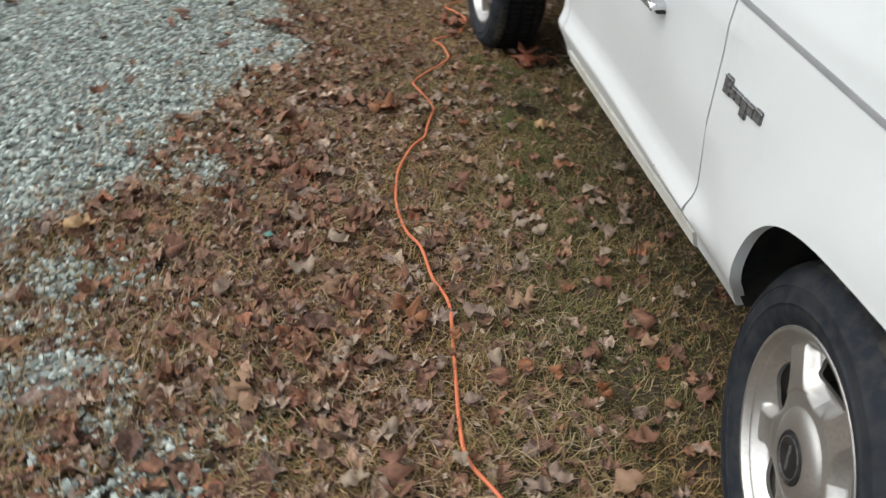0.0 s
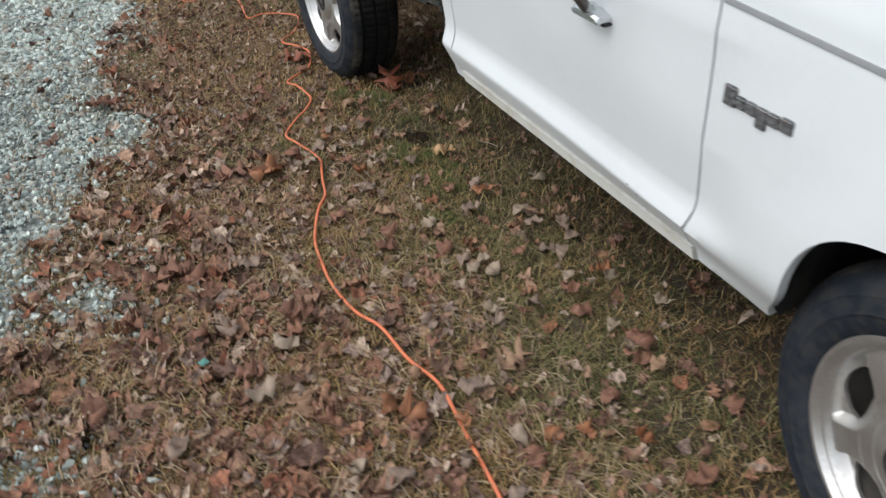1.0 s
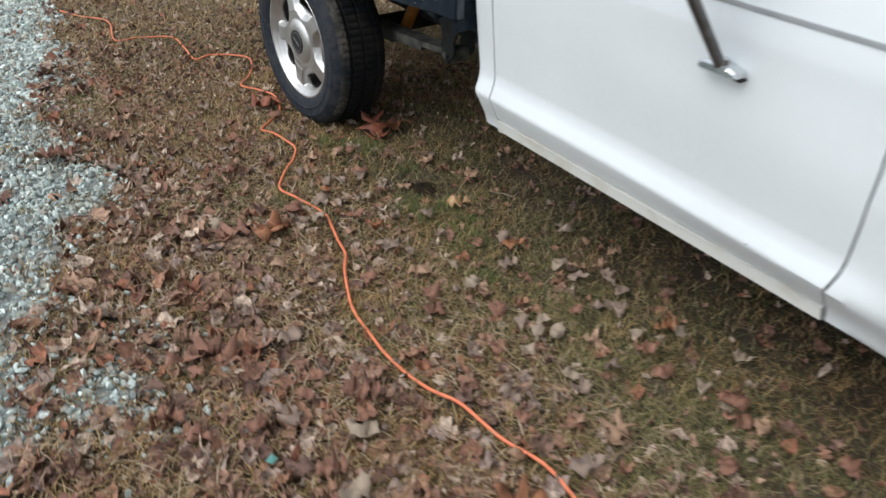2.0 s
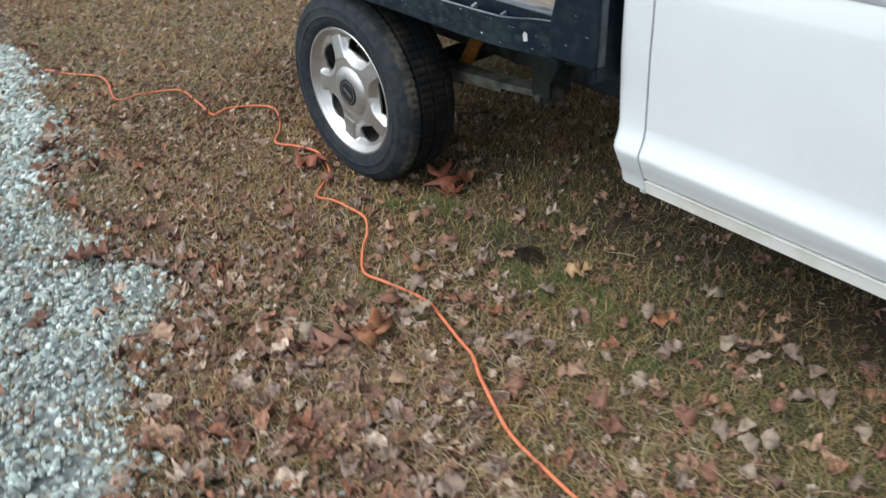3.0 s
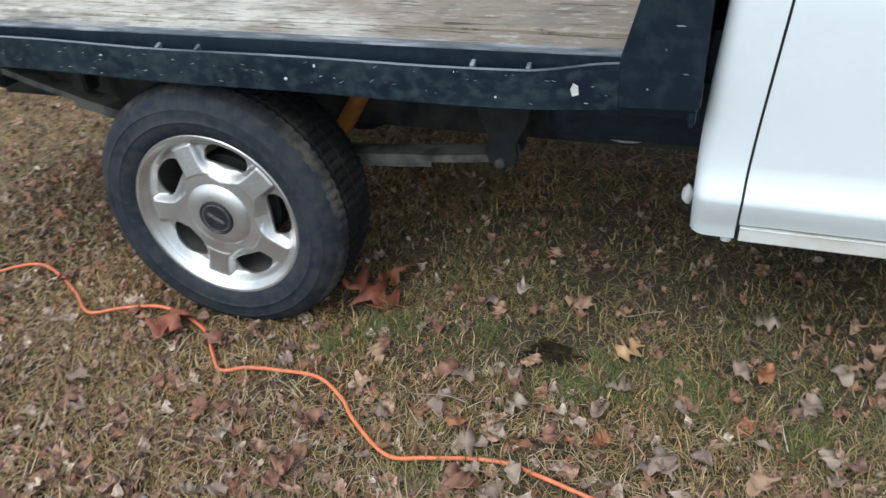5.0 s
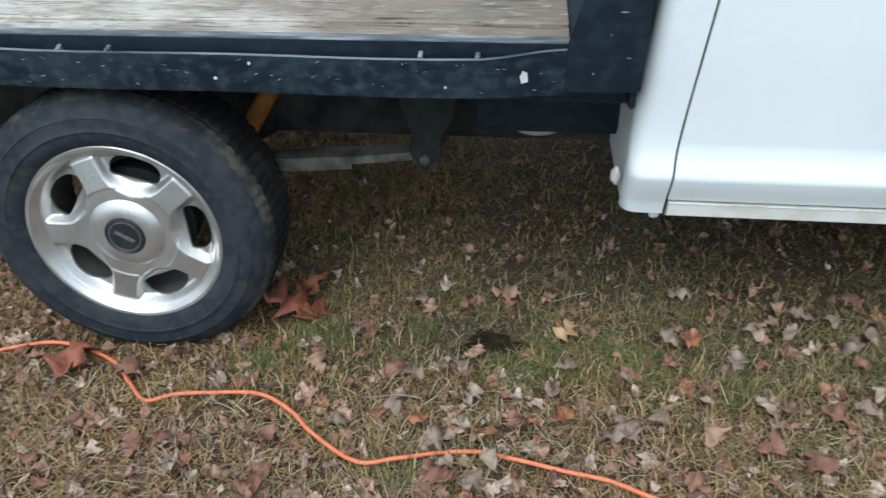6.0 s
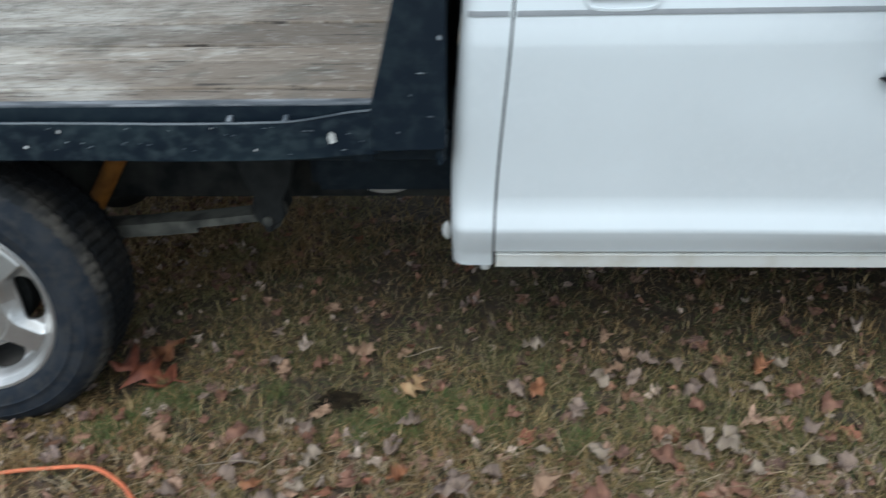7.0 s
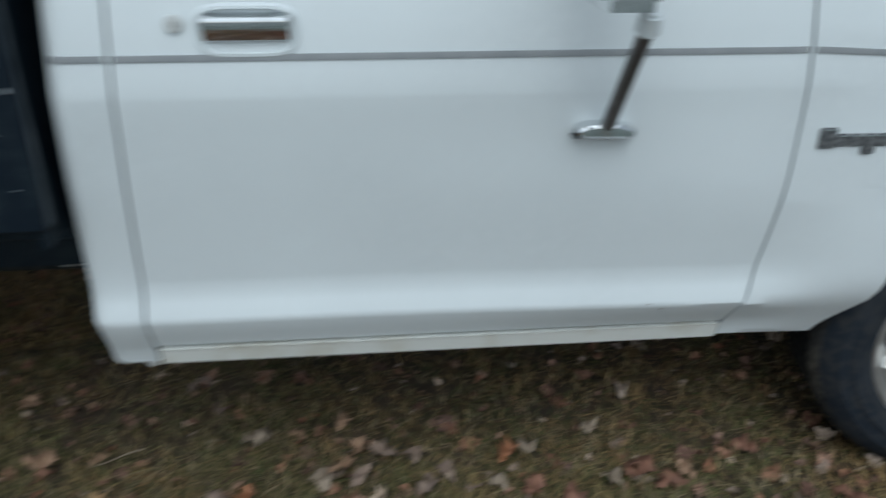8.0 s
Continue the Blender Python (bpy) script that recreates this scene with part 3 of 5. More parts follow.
# nicks in the white paint
for y, z, w, h in ((1.934, 0.451, 0.003, 0.0012), (1.960, 0.462, 0.005, 0.0006), (1.992, 0.377, 0.004, 0.0018), (2.30, 0.383, 0.012, 0.001), (2.62, 0.372, 0.006, 0.001)):
    nx_ = skin(y, z)
    part("paint_nick", plate([(y - w, z), (y - 0.2 * w, z - h), (y + w, z + 0.3 * h), (y + 0.3 * w, z + h)], "x", nx_ - 0.0008, nx_ + 0.001, 0), NICK, truck)

# badge on the fender: a run of plain blocks in its colour
bx = skin(1.665, 0.758)
badge = part("badge", box(bx - 0.003, bx + 0.003, 1.590, 1.728, 0.750, 0.757, 0.001), BADGE, truck, "dark moulded badge with bright edges")
for a, b, lo, hi in ((1.703, 1.731, 0.742, 0.776), (1.682, 1.702, 0.745, 0.766), (1.660, 1.681, 0.745, 0.766), (1.637, 1.659, 0.732, 0.766), (1.614, 1.636, 0.745, 0.766), (1.589, 1.613, 0.746, 0.769)):
    y, z = (a + b) / 2, (lo + hi) / 2
    bx = skin(y, z)
    bar = part("badge_bar", box(bx - 0.0045, bx + 0.003, a, b, lo, hi, 0.0022), BADGE, badge)
    part("bright_edge", box(bx - 0.0052, bx - 0.003, a + 0.001, b - 0.001, hi - 0.0042, hi - 0.0016, 0.0004), CHROME, bar)

# cab body behind the skins, roof, hood, glass
part("cab_shell", box(1.09, 2 * MID - 1.09, 1.74, 2.85, 0.40, 1.07, 0.02), PAINT, truck)
# unseen pan, added to stop the white shell lighting the ground below
part("floor_pan", box(1.078, 2 * MID - 1.078, 1.70, 2.85, 0.372, 0.398, 0.006), CHASSIS, truck, "dark undercoated floor pan")
part("radiator_support", box(1.16, 2 * MID - 1.16, 0.46, 0.88, 0.50, 0.98, 0.02), PAINT, truck)
part("cab_back_wall", thicken(sheet([[(x, cab_end(z) - 0.003, z) for x in (skin(2.8, z) + 0.05, 1.3, MID, 2 * MID - 1.3, 2 * MID - skin(2.8, z) - 0.05)] for z in (0.355, 0.5, 0.7, 0.9, 1.09)]), (0, -0.012, 0)), PAINT, truck)
roof = sheet([[(x, y, 1.555 + 0.035 * (1 - ((x - MID) / 0.68) ** 2) - 0.02 * ((y - 2.45) / 0.45) ** 2) for x in np.linspace(1.165, 2 * MID - 1.165, 12)] for y in np.linspace(2.1, 2.87, 8)])
part("roof", thicken(roof, (0, 0, -0.03)), PAINT, truck)
part("windscreen", sheet([[(1.06, 1.62, 1.06), (2 * MID - 1.06, 1.62, 1.06)], [(1.185, 2.11, 1.535), (2 * MID - 1.185, 2.11, 1.535)]]), GLASS, truck)
part("rear_window", sheet([[(1.09, 2.888, 1.10), (2 * MID - 1.09, 2.888, 1.10)], [(1.19, 2.868, 1.53), (2 * MID - 1.19, 2.868, 1.53)]]), GLASS, truck)
for sgn in (-1, 1):
    part("cab_pillar", rod((MID + sgn * 0.775, 2.86, 1.06), (MID + sgn * 0.65, 2.84, 1.55), 0.03, sides=12), PAINT, truck)
    part("windscreen_pillar", rod((MID + sgn * 0.775, 1.64, 1.05), (MID + sgn * 0.645, 2.12, 1.55), 0.025, sides=12), PAINT, truck)
hood = sheet([[(x, y, 1.045 + 0.04 * (1 - ((x - MID) / 0.8) ** 2) + 0.05 * (y - 1.6) * 0.8) for x in np.linspace(1.065 + 0.05 * max(0, 1.75 - y) ** 2, 2 * MID - 1.065 - 0.05 * max(0, 1.75 - y) ** 2, 14)] for y in np.linspace(0.43, 1.70, 12)])
part("hood", thicken(hood, (0, 0, -0.03)), PAINT, truck)
part("grille", box(1.36, 2 * MID - 1.36, 0.40, 0.45, 0.66, 0.90, 0.01), BLACK, truck)
for sgn in (-1, 1):
    part("headlight", box(MID + sgn * 0.58 - 0.11, MID + sgn * 0.58 + 0.11, 0.40, 0.46, 0.70, 0.88, 0.012), PALE, truck)
part("front_panel", box(1.10, 2 * MID - 1.10, 0.43, 0.47, 0.56, 0.99, 0.015), PAINT, truck)
part("front_bumper", box(1.02, 2 * MID - 1.02, 0.28, 0.42, 0.42, 0.57, 0.025), CHROME, truck)
# dark wheel wells
for sgn in (-1, 1):
    wx0 = 1.032 if sgn < 0 else 2 * MID - 1.032
    bend_ = lambda v: math.copysign(abs(v) ** (2 / 3.5), v)
    round_ = [(ARCH_Y + 0.342 * bend_(math.cos(a)), 0.356 + 0.330 * bend_(math.sin(a))) for a in np.linspace(0, math.pi, 40)]
    rows = [[(skin(y, z) + 0.014 if sgn < 0 else 2 * MID - skin(y, z) - 0.014, y, z) for y, z in round_]] + [[(wx0 - sgn * d, y, z) for y, z in round_] for d in (0.08, 0.15, 0.30)]
    rows.append([(wx0 - sgn * 0.30, y, 0.27) for y, z in round_])
    part("wheel_well", sheet(rows), CHASSIS, truck, "black wheel well")

# lumps of sealant at the foot of the cab
lump = bmesh.new()
bmesh.ops.create_icosphere(lump, subdivisions=2, radius=1)
for v in lump.verts:
    v.co = Vector((v.co.x * 0.011, v.co.y * 0.011, v.co.z * 0.022)) * (1 + 0.25 * noise.noise(v.co * 2)) + Vector((1.122, 2.906, 0.414))
part("body_mount_plug", lump, PALE, truck, "pale rubber plug at the cab corner")
drip = bmesh.new()
bmesh.ops.create_icosphere(drip, subdivisions=2, radius=1)
for v in drip.verts:
    v.co = Vector((v.co.x * 0.008, v.co.y * 0.011, v.co.z * 0.011)) * (1 + 0.2 * noise.noise(v.co * 3)) + Vector((1.082, 2.822, 0.347))
part("drain_plug", drip, PALE, truck)


# ---- wheels ----


def tyre_mesh():
    prof = [(0.012, 0.210), (0.000, 0.219), (-0.008, 0.227), (-0.013, 0.238), (-0.0165, 0.252), (-0.0172, 0.258), (-0.0188, 0.2592), (-0.0188, 0.2615), (-0.0176, 0.2627), (-0.018, 0.274), (-0.0168, 0.288), (-0.018, 0.2888), (-0.018, 0.2905), (-0.0160, 0.2925), (-0.012, 0.303), (-0.004, 0.314), (0.006, 0.3225)]
    bm = sheet([[(x, r * math.cos(a), r * math.sin(a)) for a in np.linspace(0, 2 * math.pi, 96, endpoint=False)]
                for x, r in prof], True)
    rows = [[(x, r * math.cos(a), r * math.sin(a)) for a in np.linspace(0, 2 * math.pi, 96, endpoint=False)] for x, r in ((0.195, 0.3225), (0.215, 0.29), (0.205, 0.24), (0.19, 0.21))]
    return merge(bm, sheet(rows, True))


def tread_mesh(a0, a1):
    n = 240
    prof = [(0.003, 0.3195, 0), (0.006, 0.3235, 1), (0.012, 0.329, 1), (0.022, 0.3335, 1), (0.036, 0.336, 1), (0.042, 0.336, 1), (0.044, 0.327, 0), (0.052, 0.327, 0), (0.054, 0.337, 1), (0.094, 0.338, 1),
            (0.096, 0.328, 0), (0.104, 0.328, 0), (0.106, 0.338, 1), (0.146, 0.337, 1), (0.148, 0.327, 0), (0.156, 0.327, 0), (0.158, 0.336, 1), (0.178, 0.3335, 1), (0.19, 0.328, 1), (0.197, 0.3195, 0)]
    rows = []
    for x, r, block in prof[a0:a1]:
        row = []
        for k in range(n):
            a = 2 * math.pi * (k + 9 * (x - 0.1)) / n
            cut = (0.0055 if a0 else 0.0026) if block and k % 3 == 0 else 0.0
            row.append((x, (r - cut) * math.cos(a), (r - cut) * math.sin(a)))
        rows.append(row)
    return sheet(rows, True)


def rim_surface(r, a, spokes=5):
    """How deep the cast face lies at a radius and an angle: five flat spokes with a sloping pad at their ends, and a bowl between each two."""
    half = math.pi / spokes
    aside = abs((a * spokes / (2 * math.pi)) % 1 - 0.5) * 2 * half  # from the middle of the bowl
    wall, inner, soft = r * math.sin(half - aside) - 0.0265, r - 0.096, 0.05
    share = min(1.0, max(0.0, 0.5 + 0.5 * (inner - wall) / soft))
    depth = inner * (1 - share) + wall * share - soft * share * (1 - share)  # from the bowl's rounded edge
    low = float(step(-0.002, 0.014 + 0.016 * (1 - share), depth))
    dish = 0.034 - 0.028 * float(step(0.180, 0.206, r))
    top = 0.0105 - 0.0018 * float(step(0.112, 0.117, r)) + 0.006 * max(0.0, min(1.0, (r - 0.117) / 0.07)) + 0.008 * float(step(0.186, 0.200, r)) - 0.016 * float(step(0.197, 0.206, r))
    return top + (dish - top) * low if dish > top else min(top, dish)


def rim_face():
    """The cast face with an oval opening in each bay."""
    n, spokes = 640, 5
    WIN_R, WIN_T, WIN_AT = 0.0285, 0.058, 0.160
    radii = [*np.linspace(0.074, 0.098, 5), *np.linspace(0.101, 0.206, 54)]

    def inside(r, a):
        mid = ((a * spokes / (2 * math.pi)) % 1 - 0.5) * 2 * math.pi / spokes
        return (abs((r - WIN_AT) / WIN_R) ** 2.4 + abs(r * mid / WIN_T) ** 2.4) ** (1 / 2.4), mid

    rows, hole = [], []
    for r in radii:
        angles = [2 * math.pi * k / n for k in range(n)]
        rows.append([(rim_surface(r, a), r * math.cos(a), r * math.sin(a)) for a in angles])
        hole.append([inside(r, a)[0] < 1 for a in angles])
    bm = sheet(rows, True)
    bm.faces.ensure_lookup_table()
    cut = []
    for i in range(len(radii) - 1):
        for k in range(n):
            if hole[i][k] and hole[i][(k + 1) % n] and hole[i + 1][k] and hole[i + 1][(k + 1) % n]:
                cut.append(bm.faces[i * n + k])
    bmesh.ops.delete(bm, geom=cut, context="FACES")
    for v_ in {w for e in bm.edges if e.is_boundary for w in e.verts}:
        r, a = math.hypot(v_.co.y, v_.co.z), math.atan2(v_.co.z, v_.co.y)
        if not 0.1 < r < 0.2:
            continue
        k, mid = inside(r, a)
        r2 = WIN_AT + (r - WIN_AT) / k
        a2 = a - mid + r * mid / k / r2
        v_.co = (rim_surface(r2, a2), r2 * math.cos(a2), r2 * math.sin(a2))
    edges = [e for e in bm.edges if e.is_boundary and 0.1 < math.hypot(e.verts[0].co.y, e.verts[0].co.z) < 0.2]
    made = bmesh.ops.extrude_edge_only(bm, edges=edges)["geom"]
    bmesh.ops.translate(bm, vec=(0.007, 0, 0), verts=[v for v in made if isinstance(v, bmesh.types.BMVert)])
    return bm


def lathe(prof, n=96):
    return sheet([[(x, r * math.cos(a), r * math.sin(a)) for a in np.linspace(0, 2 * math.pi, n, endpoint=False)] for x, r in prof], True)


def capped(prof, n=64):
    bm = lathe(prof, n)
    bm.verts.ensure_lookup_table()
    bm.faces.new([bm.verts[len(prof) * n - n + k] for k in range(n)])
    return bm


def make_wheel(turned):
    """A wheel whose outer side faces -x, round the origin."""
    wheel = part("wheel", lathe([(0.16, 0.05), (0.14, 0.13), (0.075, 0.135), (0.07, 0.05)], 48), CHASSIS, truck, "five-spoke alloy wheel with a worn black tyre")
    part("tyre", tyre_mesh(), RUBBER, wheel, "worn dusty black tyre sidewall", 50)
    part("shoulder", tread_mesh(0, 5), DUST, wheel, "dusty tyre shoulder", 25)
    part("tread", tread_mesh(4, 20), TREAD, wheel, "black tyre tread", 25)
    part("rim", merge(rim_face(), lathe([(0.006, 0.2045), (0.002, 0.2085), (-0.002, 0.2125), (-0.005, 0.2145), (-0.006, 0.2205), (-0.003, 0.2235), (0.004, 0.2235)])), ALLOY, wheel, "cast alloy five-spoke rim", 28)
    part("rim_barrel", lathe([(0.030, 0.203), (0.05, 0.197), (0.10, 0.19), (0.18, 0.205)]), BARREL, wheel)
    part("hub_dome", capped([(0.034, 0.094), (0.020, 0.0935), (0.0135, 0.091), (0.0115, 0.089), (0.0105, 0.0865), (0.007, 0.083), (0.003, 0.076), (-0.001, 0.066), (-0.0025, 0.055), (-0.0025, 0.047), (-0.0005, 0.0455)]), ALLOY, wheel, "domed alloy hub", 40)
    cap = part("centre_cap", capped([(-0.001, 0.0455), (-0.0045, 0.045), (-0.0055, 0.042), (-0.004, 0.0405), (-0.004, 0.036), (-0.0048, 0.02)]), BLACK_CAP, wheel, "round black centre cap", 30)
    part("cap_ring", lathe([(-0.0038, 0.0375), (-0.0052, 0.0372), (-0.0052, 0.0352), (-0.0038, 0.0349)], 48), BADGE, cap, "thin grey ring")
    mark = box(-0.0065, -0.0035, -0.024, 0.024, -0.0045, 0.0045, 0.002)
    bmesh.ops.rotate(mark, matrix=Matrix.Rotation(radians(35), 3, "X"), cent=(0, 0, 0), verts=mark.verts)
    part("cap_mark", mark, BADGE, cap)
    wheel.rotation_euler = (radians(turned), 0, 0)
    return wheel


rear_wheel = make_wheel(-2)
rear_wheel.rotation_euler[2] = radians(3)
rear_wheel.location = (0.985, REAR[0], REAR[1])
rear_wheel.scale = (1, 0.988, 0.988)
copy_thing(rear_wheel, pose(1.014, FRONT[0], FRONT[1], 42, 0, -11) @ Matrix.Diagonal((1, 0.952, 0.952, 1)))
for y, z in (FRONT, REAR):
    copy_thing(rear_wheel, pose(2 * MID - 1.02, y, z, 10, 0, 180))

# ---- chassis ----
for sgn in (-1, 1):
    part("frame_rail", box(MID + sgn * 0.35 - 0.03, MID + sgn * 0.35 + 0.03, 0.5, 5.12, 0.350, 0.575, 0.006), CHASSIS, truck)
    sx = MID - 0.535 if sgn < 0 else MID + 0.535
    spring = None
    for k, (y0, y1, thick) in enumerate(((3.33, 4.90, 0.016), (3.52, 4.62, 0.013), (3.72, 4.34, 0.013))):
        leaf = []
        for y in np.linspace(y0, y1, 30):
            u = (y - 4.02) / 0.69
            z = 0.336 - 0.0145 * k + (0.044 * u * u if u < 0 else 0.125 * u ** 1.5) + 0.0025 * noise.noise((y * 14, k * 5, 0))
            w = 0.030 + 0.002 * noise.noise((y * 20, k, 3))
            leaf.append([(sx - w, y, z - thick / 2), (sx + w, y, z - thick / 2), (sx + w, y, z + thick / 2 + 0.004), (sx - w, y, z + thick / 2 + 0.004)])
        made = part("leaf_spring" if not spring else "spring_leaf", sheet(leaf, True), SPRING, spring or truck, "" if spring else "muddy grey-brown leaf spring", 60)
        spring = spring or made
    part("spring_eye", rod((sx - 0.035, 3.335, 0.375), (sx + 0.035, 3.335, 0.375), 0.028, sides=20, bevel=0.004), SPRING, spring)
    part("spring_hanger", plate([(3.40, 0.56), (3.255, 0.56), (3.270, 0.48), (3.298, 0.43), (3.294, 0.392), (3.308, 0.370), (3.324, 0.364), (3.330, 0.346), (3.346, 0.346), (3.352, 0.364), (3.366, 0.374), (3.374, 0.400), (3.366, 0.44), (3.388, 0.50)], "x", sx - 0.045, sx - 0.035, 0.003), HANGER_STEEL, truck, "dark forked spring hanger")
    part("spring_hanger", plate([(3.40, 0.56), (3.255, 0.56), (3.270, 0.48), (3.298, 0.43), (3.294, 0.392), (3.308, 0.370), (3.324, 0.364), (3.330, 0.346), (3.346, 0.346), (3.352, 0.364), (3.366, 0.374), (3.374, 0.400), (3.366, 0.44), (3.388, 0.50)], "x", sx + 0.035, sx + 0.045, 0.003), HANGER_STEEL, truck, "dark forked spring hanger")
    part("hanger_bolt", rod((sx - 0.056, 3.336, 0.378), (sx - 0.04, 3.336, 0.378), 0.014, 0.013, 6, 0.002), SPRING, truck)
    part("spring_shackle", box(sx - 0.04, sx + 0.04, 4.865, 4.94, 0.455, 0.60, 0.008), CHASSIS, truck)
    part("bump_stop", box(sx - 0.03, sx + 0.03, 4.56, 4.61, 0.455, 0.62, 0.006), CHASSIS, truck)
    part("shock_absorber", rod((MID + sgn * 0.415, 3.885, 0.28), (MID + sgn * 0.405, 3.70, 0.56), 0.024, sides=20, bevel=0.004), YELLOW, truck, "yellow shock absorber")
part("rear_axle", rod((1.22, REAR[0], REAR[1]), (2 * MID - 1.22, REAR[0], REAR[1]), 0.042, sides=20), CHASSIS, truck)
diff = bmesh.new()
bmesh.ops.create_icosphere(diff, subdivisions=3, radius=0.13)
bmesh.ops.translate(diff, vec=(MID, REAR[0], REAR[1]), verts=diff.verts)
part("differential", diff, CHASSIS, truck)
part("front_axle", rod((1.24, FRONT[0], FRONT[1]), (2 * MID - 1.24, FRONT[0], FRONT[1]), 0.035, sides=16), CHASSIS, truck)
# driveshaft and exhaust are unseen, added to fill the dark under the bed
part("driveshaft", rod((MID, 1.6, 0.40), (MID, 3.9, 0.33), 0.04, sides=20), CHASSIS, truck)
part("exhaust_pipe", rod((1.52, 1.7, 0.42), (1.50, 3.05, 0.42), 0.026, sides=16), CHASSIS, truck)
part("exhaust_pipe", rod((1.50, 3.1, 0.44), (1.56, 4.9, 0.47), 0.026, sides=16), CHASSIS, truck)
# unseen block in the transmission's place, added to cut light under the cab
part("gearbox", box(MID - 0.2, MID + 0.2, 1.55, 2.9, 0.27, 0.5, 0.05), CHASSIS, truck)
part("fuel_tank", box(1.30, 1.62, 2.60, 3.24, 0.425, 0.60, 0.02), BLACK, truck, "black steel tank behind the cab")
pipe = bmesh.new()
bmesh.ops.create_uvsphere(pipe, u_segments=24, v_segments=12, radius=1)
for v in pipe.verts:
    v.co = Vector((1.46 + 0.05 * v.co.x, 3.075 + 0.085 * v.co.y, 0.412 + 0.055 * v.co.z))
part("muffler", pipe, PALE, truck, "pale metal muffler end")
for y in (0.8, 1.9, 3.5, 4.9):
    part("cross_member", box(MID - 0.27, MID + 0.27, y - 0.04, y + 0.04, 0.44, 0.54, 0.006), CHASSIS, truck)
part("engine_block", box(MID - 0.25, MID + 0.25, 0.75, 1.6, 0.42, 0.9, 0.04), CHASSIS, truck)

# ---- flatbed ----
BED0, BED1, TOP = 3.026, 5.15, 0.738
bed = part("flatbed", box(1.0, 2 * MID - 1.0, 3.035, 3.085, 0.62, 0.702, 0.004), BLACK, truck, "black steel flatbed with weathered wooden deck boards")
for y in (3.4, 3.75, 4.1, 4.45, 4.8, 5.11):
    part("cross_beam", box(1.24, 2 * MID - 1.24, y - 0.025, y + 0.025, 0.62, 0.702, 0.004), BLACK, bed)
for sgn in (-1, 1):
    side = (lambda bm: bm) if sgn < 0 else mirrored
    edge = [[(x, y, z) for x, z in ((0.9855, 0.7385), (0.9815, 0.7385), (0.9815, 0.655), (0.9855, 0.655), (0.9855, 0.7385))] for y in (BED0, BED1)]
    part("deck_edge", side(sheet(edge)), BLACK, bed, "chipped black deck edge angle")
    flange = []
    for y in np.linspace(BED0, BED1, 60):
        e_ = 0.0016 * noise.noise((y * 16, 2, 0)) + 0.001 * noise.noise((y * 50, 5, 0))
        flange.append([(0.983 + e_, y, 0.7385), (0.983 + e_, y, 0.7412), (0.9842 + e_, y, 0.7422), (1.012 + 0.7 * e_, y, 0.7424), (1.012 + 0.7 * e_, y, 0.7385)])
    part("edge_flange", side(sheet(flange, True)), EDGE, bed, "scuffed blue-grey top of the deck edge")
    rail = []
    for y in [*np.linspace(BED0, 3.2, 10), *np.linspace(3.25, BED1 + 0.01, 24)]:
        pull = 0.016 * float(step(3.2, BED0, y))
        sag = 0.004 * math.sin(3.1 * y) + 0.002 * math.sin(9 * y)
        x0, x1 = 0.956 + pull, 0.964 + pull
        t_ = 0.7185 + sag + 0.012 * float(step(3.2, BED0, y))
        rail.append([(x0, y, 0.645 + sag), (x0, y, t_ - 0.001), (x0 + 0.001, y, t_), (x1, y, t_), (x1, y, 0.645 + sag)])
    part("rub_rail", side(sheet(rail, True)), RAIL, bed, "chipped black rub rail")
    lip = []
    for y in [*np.linspace(BED0, 3.2, 18), *np.linspace(3.22, BED1 + 0.01, 120)]:
        pull = 0.016 * float(step(3.2, BED0, y))
        sag = 0.004 * math.sin(3.1 * y) + 0.002 * math.sin(9 * y)
        t_ = 0.7185 + sag + 0.012 * float(step(3.2, BED0, y))
        j_ = 0.0009 * noise.noise((y * 31, 1, 0))
        lip.append([(0.9552 + pull, y, t_ - 0.0018 + j_), (0.9552 + pull, y, t_ + 0.0008), (0.9592 + pull + 2 * j_, y, t_ + 0.0008), (0.9592 + pull + 2 * j_, y, t_ - 0.001)])
    part("rail_lip", side(sheet(lip, True)), WORN, bed, "bare worn steel edge of the rail")
    for y in (3.19, 3.295, 3.9, 4.0, 4.6, 4.7):
        part("rail_spacer", side(plate([(0.966, 0.66), (0.983, 0.66), (0.983, 0.722), (0.966, 0.716)], "y", y, y + 0.008, 0.001)), WORN, bed)
    gusset = plate([(2.903, 0.655), (3.034, 0.652), (3.034, 0.740), (2.978, 0.945), (2.942, 1.28), (2.890, 1.28), (2.892, 0.93), (2.896, 0.70), (2.8975, 0.661)], "x", 0.968, 0.976, 0.002)
    part("headboard_gusset", side(gusset), BLACK, bed, "black steel gusset plate with paint chips")
    part("gusset_flange", side(plate([(0.977, 0.657), (0.999, 0.657), (0.999, 1.28), (0.977, 1.28)], "y", 2.8965, 2.9015, 0.002)), LIT_WORN_EDGE, bed, "rubbed gusset edge with a pale highlight line")
    part("skirt_plate", side(plate([(2.90, 0.60), (3.25, 0.60), (3.25, 0.655), (2.90, 0.655)], "x", 1.06, 1.068, 0.002)), BLACK, bed)
part("headboard", box(0.977, 2 * MID - 0.977, 2.903, 2.915, 0.62, 1.28, 0.003), BLACK, bed, "dark steel headboard")
part("front_deck_plate", box(0.978, 2 * MID - 0.978, 2.916, 3.024, 0.715, 0.722, 0.002), BLACK, bed)
# rear bumper beam
part("rear_beam", box(0.92, 2 * MID - 0.92, 5.16, 5.28, 0.50, 0.61, 0.006), BLACK, truck, "black box-section rear beam")
